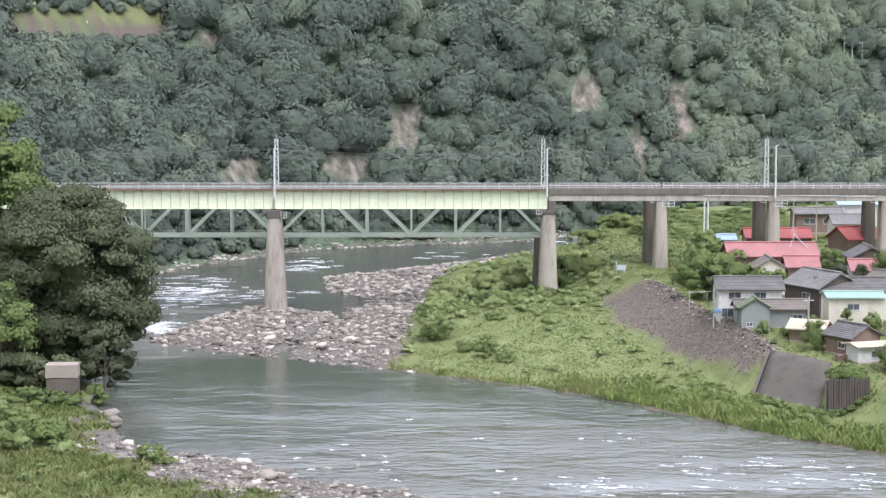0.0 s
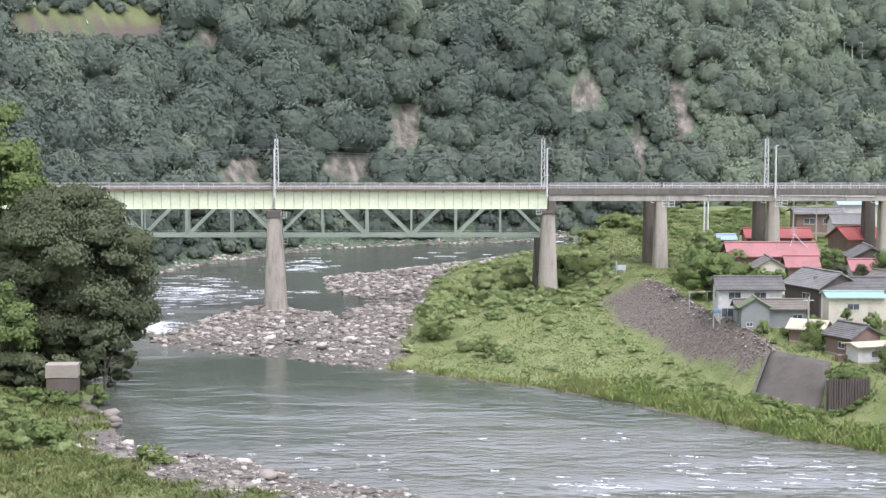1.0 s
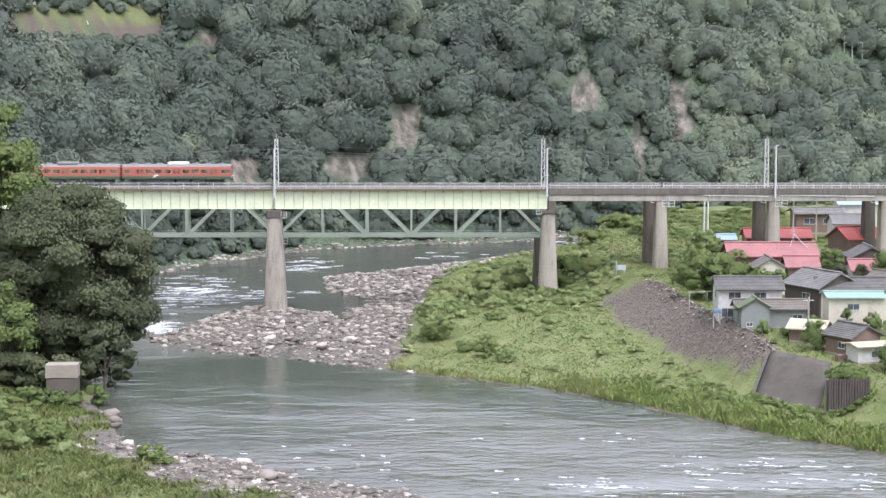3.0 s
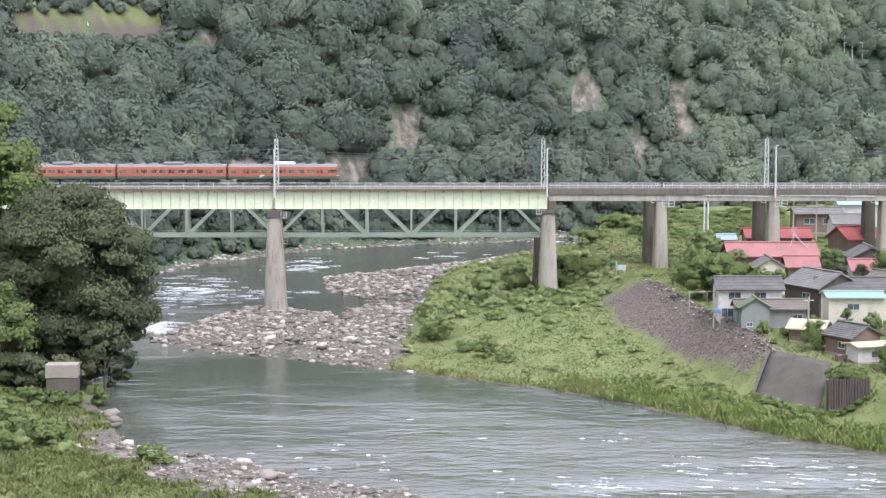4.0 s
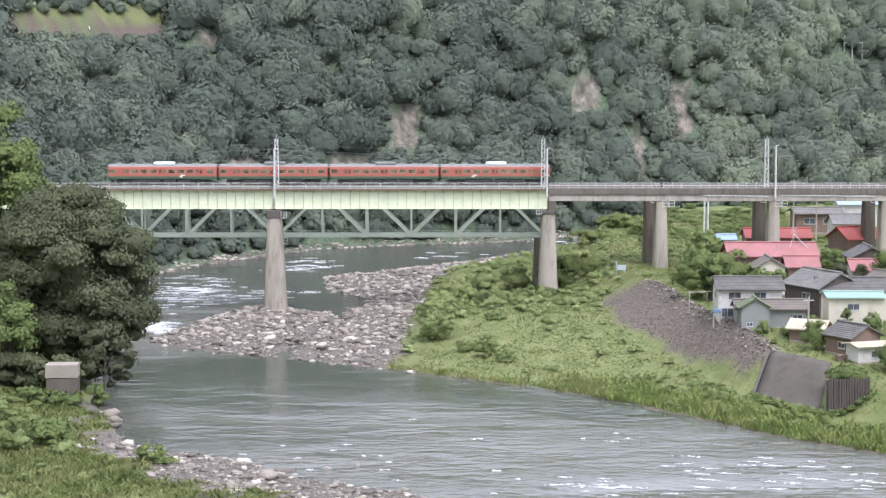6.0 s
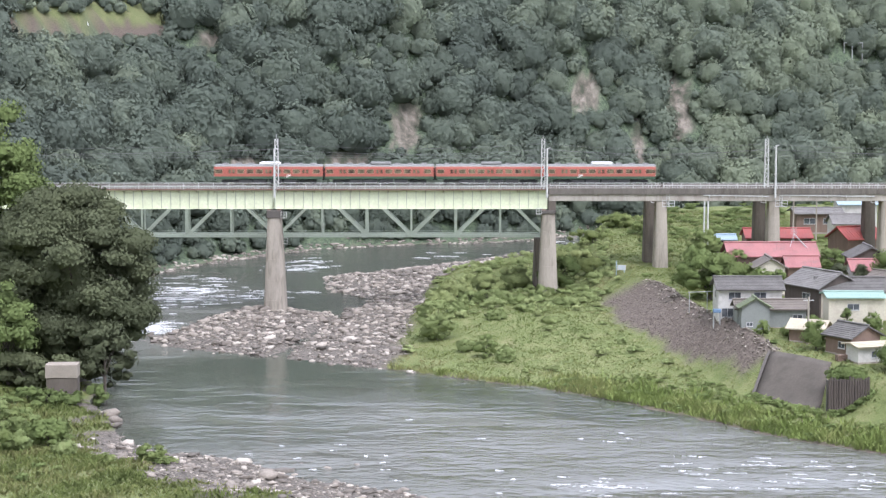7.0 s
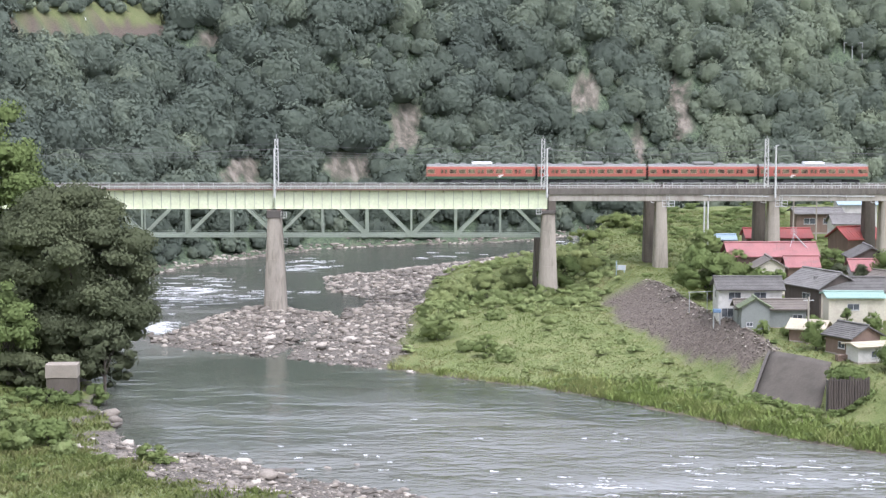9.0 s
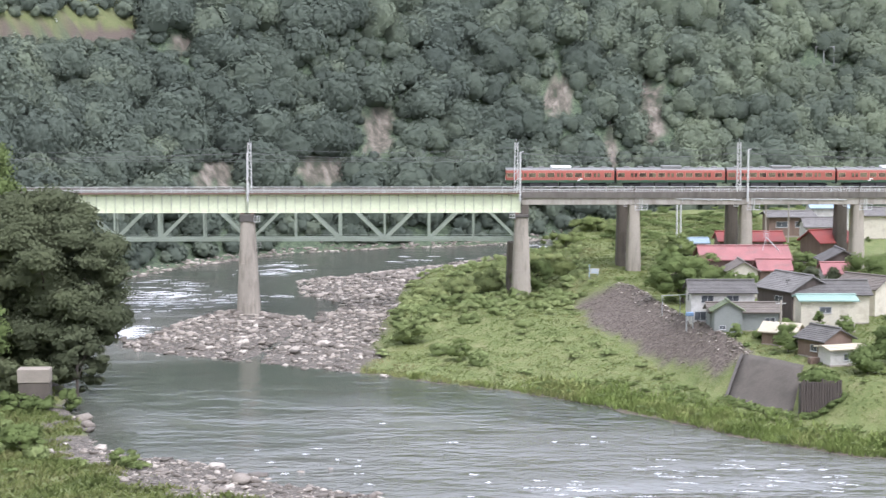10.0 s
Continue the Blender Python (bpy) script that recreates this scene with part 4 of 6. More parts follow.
# ---------------------------------------------------------------- houses
TILE_GREY = surface("roof_tiles_grey", (0.125, 0.118, 0.110), 0.8, vary=0.3, big=0.5, fine=7, relief=0.6, stain=(0.09, 0.085, 0.075))
TILE_PALE = surface("roof_tiles_pale", (0.185, 0.176, 0.165), 0.8, vary=0.3, big=0.5, fine=7, relief=0.6, stain=(0.13, 0.122, 0.11))
ROOF_RED = surface("roof_metal_red", (0.33, 0.078, 0.066), 0.55, vary=0.12, big=0.7, fine=5, relief=0.1, stain=(0.24, 0.095, 0.08))
ROOF_PINK = surface("roof_metal_faded", (0.30, 0.128, 0.122), 0.65, vary=0.2, big=0.4, fine=5, relief=0.1, stain=(0.22, 0.125, 0.115))
ROOF_GREEN = surface("roof_metal_green", (0.125, 0.15, 0.08), 0.7, vary=0.15, big=0.7, fine=5)
ROOF_AQUA = surface("roof_metal_aqua", (0.25, 0.36, 0.31), 0.6, vary=0.1, big=0.7, fine=5)
ROOF_CREAM = surface("roof_cream", (0.44, 0.39, 0.29), 0.7, vary=0.1, big=0.7, fine=5)
ROOF_BROWN = surface("roof_brown", (0.155, 0.135, 0.115), 0.8, vary=0.2, big=0.8, fine=6)
ROOF_BLUE = surface("roof_blue", (0.33, 0.42, 0.48), 0.6, vary=0.1, big=0.7, fine=5)
PLASTER = surface("plaster_white", (0.52, 0.505, 0.47), 0.9, vary=0.1, big=0.5, fine=5, stain=(0.38, 0.365, 0.33))
PLASTER_CREAM = surface("plaster_cream", (0.56, 0.52, 0.42), 0.9, vary=0.1, big=0.5, fine=5, stain=(0.43, 0.385, 0.30))
TIN_GREY = surface("tin_wall_grey", (0.215, 0.228, 0.212), 0.7, vary=0.12, big=0.6, fine=5)
BOARD_DARK = surface("board_wall_dark", (0.085, 0.07, 0.06), 0.9, vary=0.3, big=0.8, fine=8, stretch=(2, 2, 0.3))
BOARD_BROWN = surface("board_wall_brown", (0.19, 0.135, 0.105), 0.9, vary=0.25, big=0.8, fine=8, stretch=(2, 2, 0.3))
WINDOW_GLASS = Nodes("window_glass", 0.06, 0.0, 0.6)
WINDOW_GLASS.colour(WINDOW_GLASS.ramp(WINDOW_GLASS.noise(0.5, 2), [(0.3, (0.04, 0.045, 0.05)), (0.7, (0.13, 0.14, 0.15))]))
WINDOW_GLASS = WINDOW_GLASS.mat
FRAME_GREY = surface("window_frame_grey", (0.45, 0.45, 0.44), 0.6, vary=0.08)


def house(label, x, y, w, d, h, pitch, wall, roof, rz=0.0, z=None, over=0.55, wins=(), ribs=0.0, ridge=True, gable_wall=None, name="house", category="house"):
    """Gable house; ridge along its own x. wins: (face, u, z, width, height), face f, b, l or r; u along the face from its middle."""
    z = zg(x, y) - 0.1 if z is None else z
    t = thing(name, label, category, pose(x, y, z, 0, 0, rz))
    k = math.tan(radians(pitch))
    part("foundation", box(-w / 2 - 0.04, w / 2 + 0.04, -d / 2 - 0.04, d / 2 + 0.04, -1.2, 0.25), CONCRETE, t)
    bm = bmesh.new()
    out = [(-d / 2, 0.25), (d / 2, 0.25), (d / 2, h), (0, h + k * d / 2), (-d / 2, h)]
    loft(bm, [[(-w / 2, a, b) for a, b in out], [(w / 2, a, b) for a, b in out]])
    part("wall", bm, wall, t)
    ro, th = d / 2 + over, 0.16
    for s in (-1, 1):
        bm = bmesh.new()
        e0, e1 = (s * ro, h - k * over), (0, h + k * d / 2)
        sec = [(e0[0], e0[1] + 0.02), (e1[0], e1[1] + 0.02), (e1[0], e1[1] + th + 0.02), (e0[0], e0[1] + th + 0.02)]
        xa, xb = -w / 2 - over * 0.8, w / 2 + over * 0.8
        loft(bm, [[(xa, a, b) for a, b in sec], [(xb, a, b) for a, b in sec]])
        bmesh.ops.recalc_face_normals(bm, faces=bm.faces)
        slope = part("roof", bm, roof, t)
        bm = bmesh.new()
        if ribs:
            n = int((xb - xa) / ribs)
            for i in range(n + 1):
                xr = xa + 0.03 + (xb - xa - 0.06) * i / n
                add_bar(bm, (xr, e0[0], e0[1] + th + 0.03), (xr, e1[0], e1[1] + th + 0.03), 0.06, 0.06)
            seams = part("seam_relief", bm, roof, slope)
        else:
            n = int(ro / math.cos(radians(pitch)) / 0.42)
            for i in range(n):
                f = i / n
                yy, zz = e0[0] * (1 - f), e0[1] * (1 - f) + e1[1] * f + th + 0.025
                add_box(bm, xa, xb, yy - 0.06, yy + 0.06, zz - 0.03, zz + 0.03)
            seams = part("tile_relief", bm, roof, slope)
        seams["kind"] = "stuff"
    if ridge:
        part("ridge_cap", box(-w / 2 - over * 0.8 - 0.05, w / 2 + over * 0.8 + 0.05, -0.2, 0.2, h + k * d / 2 + 0.1, h + k * d / 2 + 0.36, 0.08), roof, t)
    for face, u, wz, ww, wh in wins:
        m = {"f": pose(u, -d / 2 - 0.03, wz), "b": pose(u, d / 2 + 0.03, wz, 0, 0, 180), "l": pose(-w / 2 - 0.03, u, wz, 0, 0, -90), "r": pose(w / 2 + 0.03, u, wz, 0, 0, 90)}[face]
        f = part("window", frame_bm(ww, wh, 0.07), FRAME_GREY, t)
        f.matrix_local = m
        bm = box(-ww / 2 + 0.05, ww / 2 - 0.05, -0.004, 0.02, -wh / 2 + 0.05, wh / 2 - 0.05)
        part("pane", bm, WINDOW_GLASS, f)
        part("mullion", box(-0.03, 0.03, -0.03, 0.0, -wh / 2 + 0.05, wh / 2 - 0.05), FRAME_GREY, f)
        part("sill", box(-ww / 2 - 0.05, ww / 2 + 0.05, -0.1, 0.02, -wh / 2 - 0.06, -wh / 2), FRAME_GREY, f)
    return t


# village, from the levee back to the bridge
house("two-storey white house with grey tiled gable roof", 43.8, 258.4, 9.0, 6.0, 5.0, 22, PLASTER, TILE_GREY, -1, wins=[("f", -2.2, 4.0, 1.8, 1.1), ("f", 1.4, 4.0, 1.8, 1.1), ("f", -3.2, 1.6, 1.7, 1.3), ("l", 0, 3.9, 1.5, 1.1)])
house("low grey tin outbuilding with brown roof", 46.0, 252.4, 9.6, 3.8, 2.9, 24, TIN_GREY, ROOF_BROWN, -1, wins=[("f", 3.6, 1.5, 1.4, 1.1)])
house("small grey tin shed with mossy green gable roof", 43.3, 249.3, 2.2, 3.9, 3.4, 30, TIN_GREY, ROOF_GREEN, 90, wins=[("l", 0.8, 1.0, 0.9, 0.6)], name="shed", category="shed", over=0.45)
house("dark timber house with pale grey tiled roof", 55.4, 262.5, 8.0, 7.2, 4.6, 27, BOARD_DARK, TILE_PALE, -63, wins=[("f", 1.0, 3.0, 1.8, 1.2)])
house("long house with grey tiled roof", 59.8, 260.8, 10.9, 7.0, 4.4, 22, PLASTER_CREAM, TILE_GREY, -1)
house("white house with pale aqua metal roof edge", 57.6, 251.9, 7.6, 4.4, 4.6, 10, PLASTER_CREAM, ROOF_AQUA, -1, wins=[("f", -0.4, 3.3, 1.7, 0.9), ("f", 2.6, 1.2, 1.2, 0.9)], ribs=0.5)
house("low shed with cream sheet roof", 49.8, 243.0, 4.6, 3.8, 2.0, 24, BOARD_BROWN, ROOF_CREAM, -28, name="shed", category="shed", ribs=0.6, ridge=False)
house("small brown house with grey tiled roof", 53.6, 234.0, 4.8, 5.0, 2.6, 26, BOARD_BROWN, TILE_GREY, -58, wins=[("f", 0.5, 1.4, 1.2, 0.9)])
house("lean shed with pale cream roof", 54.6, 229.0, 5.0, 3.0, 2.2, 10, PLASTER, ROOF_CREAM, 18, name="shed", category="shed", ridge=False, wins=[("f", 0.2, 1.2, 1.6, 0.9)])
house("long farmhouse with faded red metal roof", 53.6, 295.0, 14.2, 7.0, 5.2, 25, BOARD_BROWN, ROOF_PINK, 0, ribs=0.6)
house("cream gable-fronted house with brown roof", 51.6, 285.0, 5.0, 4.4, 4.5, 30, PLASTER_CREAM, ROOF_BROWN, 90, wins=[("l", 0.9, 2.0, 1.5, 1.0)])
house("small house with faded red metal roof", 57.3, 288.0, 4.8, 5.0, 4.2, 26, BOARD_BROWN, ROOF_PINK, -2, ribs=0.45)
house("house with red metal roof beside the pier", 62.1, 335.5, 11.8, 6.0, 3.5, 23, BOARD_BROWN, ROOF_RED, 0, ribs=0.6)
house("small shed with pale blue roof", 53.3, 340.0, 3.2, 3.6, 2.6, 20, BOARD_DARK, ROOF_BLUE, 0, name="shed", category="shed")
house("house with bright red metal roof", 75.0, 327.5, 7.5, 6.0, 4.2, 30, BOARD_BROWN, ROOF_RED, 24, ribs=0.6)
house("house with faded pink metal roof", 67.3, 286.0, 5.2, 5.0, 4.0, 27, PLASTER, ROOF_PINK, 0, ribs=0.45)
house("house with dark grey tiled gable roof", 69.5, 294.5, 6.0, 6.0, 5.0, 27, BOARD_DARK, TILE_GREY, 90)
house("two-storey brown house with white eaves", 77.8, 376.0, 9.4, 7.0, 4.2, 12, BOARD_BROWN, TILE_PALE, 0, wins=[("f", -2, 2.6, 2.4, 1.2), ("f", 2, 2.6, 2.4, 1.2)], over=0.8)
house("house with grey slate roof", 81.2, 363.5, 6.0, 6.0, 3.4, 26, PLASTER, TILE_PALE, 0)
house("house with pale blue-grey roof", 88.0, 385.0, 8.0, 6.0, 5.4, 18, PLASTER, ROOF_BLUE, 0)
house("house with grey roof behind the viaduct", 95.0, 372.0, 8.0, 6.0, 5.0, 22, PLASTER_CREAM, TILE_PALE, 0)
house("house with beige roof", 67.5, 268.0, 7.0, 6.0, 4.3, 25, PLASTER_CREAM, ROOF_BROWN, -48)


# ---------------------------------------------------------------- trees of the valley floor
def oval(seed, cx, cz, rx, rz, n, r0, r1, deep):
    """Clumps over an upright oval: centre cx, cz; sizes r0 to r1."""
    rng = np.random.default_rng(seed)
    out = []
    for _ in range(n):
        a, q = rng.uniform(0, 6.28), math.sqrt(rng.uniform(0.02, 1))
        r = rng.uniform(r0, r1)
        u, w = math.cos(a) * q, math.sin(a) * q
        out.append((cx + u * (rx - r * 0.7), rng.uniform(-1, 1) * deep * math.sqrt(max(0.1, 1 - q * q)), cz + w * (rz - r * 0.6), r, r, r * rng.uniform(0.65, 0.9)))
    return out


tree("riverside_tree", "large dark broadleaf tree on the riverbank", -50.5, 246, oval(1, -0.6, 13.6, 12.4, 13.8, 130, 1.7, 3.3, 7) + [(0, 0, 13, 7, 4, 7), (-3, 1, 19, 6, 4, 6), (3, 0, 8, 5.5, 3.5, 5), (-4, 0, 7, 6, 3.5, 5), (4.5, 0, 22.5, 3, 3, 2.6), (7.5, 0, 19, 3, 3, 2.4), (8.8, 0, 15.5, 2.6, 2.6, 2.2), (0.5, 0, 25.5, 3.4, 3, 2.4), (-4.5, 0, 24.5, 3.4, 3, 2.4), (-8, 0, 21, 3.2, 3, 2.5)], 0.23, 0.9, LEAF_DARK, 0.5, 0.6, 12, 21, limbs=14, core=0.76)
tree("riverside_tree", "light green broadleaf tree behind the big tree", -65, 262, oval(2, 0, 22, 8.5, 11.5, 34, 1.6, 3.2, 5), 0.28, 0.55, LEAF_FRESH, 0.35, 0.45, 14, 22)
tree("riverside_tree", "dark leafy tree leaning to the water", -45.5, 240, oval(3, 0.3, 5.6, 4.2, 5.0, 40, 0.8, 1.7, 3), 0.22, 0.55, LEAF_DARK, 0.4, 0.25, 6, 23)
tree("riverside_tree", "fresh green young tree at the bank", -57.5, 236, oval(4, 0, 8.5, 4.6, 5.6, 30, 0.9, 1.9, 3), 0.22, 0.6, LEAF_FRESH, 0.35, 0.25, 6, 24)
tree("bank_bush", "dark green bush below the big tree", -54, 235, oval(41, 0, 2.8, 7.0, 3.2, 44, 0.9, 1.7, 2), 0.2, 0.6, LEAF_DARK, 0.7, 0.15, 2, 241, category="bush")
for bx, sd in ((-50.6, 61), (-47.6, 62), (-53.0, 63)):
    tree("bank_bush", "low green bush in front of the concrete block", bx, 227.6, oval(sd, 0, 1.1, 1.9, 1.3, 14, 0.5, 0.9, 1.0), 0.16, 0.6, LEAF_FRESH, 0.3, 0.1, 1.0, 200 + sd, category="bush")
tree("bank_bush", "green bush beside the concrete block", -44.6, 230.5, oval(42, 0, 1.6, 1.7, 1.7, 12, 0.5, 0.9, 1.2), 0.16, 0.6, LEAF_FRESH, 0.3, 0.1, 1.4, 242, category="bush")
tree("bank_bush", "light green shrub near the water", -43.5, 196, oval(43, 0, 1.8, 3.0, 2.0, 18, 0.6, 1.2, 1.8), 0.16, 0.6, LEAF_FRESH, 0.55, 0.1, 1.4, 243, category="bush")
tree("bank_bush", "light green shrub near the water", -48.5, 188, oval(44, 0, 1.9, 3.0, 2.2, 18, 0.6, 1.2, 1.8), 0.16, 0.6, LEAF_FRESH, 0.7, 0.1, 1.4, 244, category="bush")
tree("bank_bush", "fresh green shrub among stones", -31.0, 188, oval(45, 0, 1.1, 1.7, 1.3, 12, 0.4, 0.8, 1.2), 0.14, 0.6, LEAF_FRESH, 0.7, 0.08, 1.0, 245, category="bush")
tree("willow_bush", "grey-green willow bush on the meadow edge", -1.0, 274, oval(5, 0, 3.3, 3.3, 3.6, 34, 0.6, 1.3, 2), 0.16, 0.6, LEAF_WILLOW, 0.6, 0.15, 3, 25, category="bush")
tree("willow_bush", "small green bush on the meadow", 6.3, 262, oval(51, 0, 1.8, 1.9, 2.0, 18, 0.4, 0.9, 1.4), 0.15, 0.6, LEAF_FRESH, 0.6, 0.1, 1.6, 251, category="bush")
for q, (bx, by, bw, bh, tn) in enumerate(((2.5, 318, 3.6, 2.4, 0.5), (8, 322, 3.0, 2.2, 0.4), (13, 326, 3.0, 2.6, 0.3), (-0.5, 300, 2.4, 1.8, 0.55), (25, 350, 4.0, 2.4, 0.6), (31, 372, 5.5, 1.9, 0.45), (37, 384, 4.5, 1.8, 0.5), (43, 372, 4.0, 1.7, 0.4), (27, 330, 2.6, 1.6, 0.7))):
    tree("willow_bush", "leafy green bush on the meadow", bx, by, oval(60 + q, 0, bh * 0.9, bw, bh, 26, 0.6, 1.4, bw * 0.6), 0.17, 0.55, LEAF_WILLOW if q < 5 else LEAF_FRESH, tn + 0.4, 0.12, bh * 0.8, 260 + q, category="bush")
for q, (bx, by, bw, bh) in enumerate(((12, 300, 2.6, 1.1), (16.5, 309, 3.0, 1.3), (8, 307, 2.8, 1.4), (4.5, 311, 2.6, 1.5), (20.5, 297, 2.2, 0.9), (13.5, 290, 2.0, 0.8), (24, 304, 2.4, 1.0), (2, 291, 2.2, 1.1), (8.5, 284, 1.8, 0.9), (3.5, 266, 1.5, 1.2), (9.2, 258.5, 1.6, 1.4), (23.5, 314, 2.2, 1.0), (27.5, 320, 2.4, 1.0), (17, 280, 1.6, 0.6))):
    tree("meadow_bush", "low light green bush on the meadow", bx, by, oval(130 + q, 0, bh * 0.7, bw, bh, 24, 0.4, 0.8, bw * 0.8), 0.14, 0.6, LEAF_WILLOW, 0.25 + 0.06 * (q % 7), 0.08, bh * 0.6, 330 + q, category="bush")
for q, (bx, by, bw, bh) in enumerate(((-47.5, 204, 2.4, 1.5), (-51, 198, 2.8, 1.8), (-46, 191.5, 1.8, 1.3), (-53, 209, 2.6, 1.6), (-50, 183, 2.4, 1.6), (-40.5, 190, 1.4, 0.9))):
    tree("bank_bush", "bright green shrub on the near bank", bx, by, oval(150 + q, 0, bh * 0.8, bw, bh, 22, 0.45, 0.9, bw * 0.8), 0.15, 0.6, LEAF_WILLOW, 0.2 + 0.08 * q, 0.08, bh * 0.7, 350 + q, category="bush")
tree("willow_bush", "dark green bush beside the pier", 20.8, 321, oval(6, 0, 3.0, 4.2, 3.0, 30, 0.7, 1.5, 2), 0.18, 0.6, LEAF_FRESH, 0.05, 0.15, 3, 26, category="bush")
tree("village_tree", "spreading green tree at the levee top", 41.2, 277, oval(7, 0, 4.0, 5.6, 3.4, 44, 0.8, 1.7, 3.5), 0.19, 0.6, LEAF_FRESH, 0.5, 0.3, 3.5, 27)
tree("village_tree", "leafy green tree beside the red-roofed house", 46.8, 287, oval(83, 0, 3.8, 3.6, 3.4, 28, 0.7, 1.4, 2.4), 0.18, 0.55, LEAF_FRESH, 0.6, 0.2, 3.0, 283)
tree("village_tree", "green tree at the foot of the viaduct", 41.5, 291, oval(84, 0, 3.8, 3.0, 3.4, 26, 0.7, 1.3, 2.2), 0.18, 0.55, LEAF_FRESH, 0.45, 0.2, 3.0, 284)
tree("village_tree", "green shrubby tree between the houses", 61.5, 270, oval(85, 0, 2.4, 2.6, 2.2, 20, 0.6, 1.1, 1.8), 0.17, 0.55, LEAF_FRESH, 0.35, 0.15, 2.0, 285)
tree("village_tree", "green tree behind the red-roofed house", 66.5, 305, oval(86, 0, 2.8, 3.4, 2.6, 22, 0.6, 1.2, 1.8), 0.17, 0.55, LEAF_FRESH, 0.4, 0.15, 2.0, 286)
tree("village_tree", "green tree beside the viaduct", 44.5, 300, oval(8, 0, 4.6, 4.4, 4.2, 34, 0.8, 1.6, 3), 0.2, 0.55, LEAF_FRESH, 0.65, 0.25, 3.5, 28)
tree("village_tree", "light flowering green tree", 42.3, 303, oval(81, 0, 6.0, 1.8, 2.0, 16, 0.5, 0.9, 1.5), 0.16, 0.6, LEAF_WILLOW, 0.95, 0.15, 4.5, 281)
tree("village_tree", "green garden tree behind the house", 49.5, 275, oval(82, 0, 3.4, 4.0, 2.6, 24, 0.7, 1.4, 2), 0.19, 0.55, LEAF_FRESH, 0.4, 0.2, 2.5, 282)
for q, (bx, by, hh, ww) in enumerate(((62.5, 284, 5.2, 1.7), (65.2, 280, 5.4, 1.2))):
    tree("garden_conifer", "dark narrow garden conifer", bx, by, oval(90 + q, 0, hh * 0.52, ww, hh * 0.5, 22, 0.5, 0.9, 1), 0.16, 0.6, LEAF_DARK, 0.25, 0.15, hh * 0.7, 290 + q)
for q, (bx, by, bw, bh, tn) in enumerate(((49.3, 236.5, 1.9, 2.2, 0.5), (59.3, 246.5, 1.3, 1.7, 0.35), (56.0, 248.3, 0.8, 1.9, 0.2), (50.2, 221.6, 2.5, 1.7, 0.4), (56.5, 223.0, 2.4, 2.0, 0.3), (61.5, 230, 2.6, 3.0, 0.3), (70.5, 278, 4.2, 4.4, 0.35), (43.5, 243.5, 0.9, 1.2, 0.6), (51.5, 248.0, 1.3, 1.4, 0.3), (47.5, 245.5, 1.2, 0.8, 0.7))):
    tree("garden_tree", "small leafy garden tree", bx, by, oval(100 + q, 0, bh * 1.0, bw, bh, 18, 0.35 * bw, 0.6 * bw, bw * 0.7), 0.16, 0.6, LEAF_FRESH, tn, 0.1, bh, 300 + q)


# ---------------------------------------------------------------- stones
def stone_shape(rng, ball):
    v = ball[0] * rng.uniform(0.66, 1.25, (len(ball[0]), 1))
    return v * np.array([rng.uniform(0.8, 1.25), rng.uniform(0.7, 1.1), rng.uniform(0.32, 0.6)])


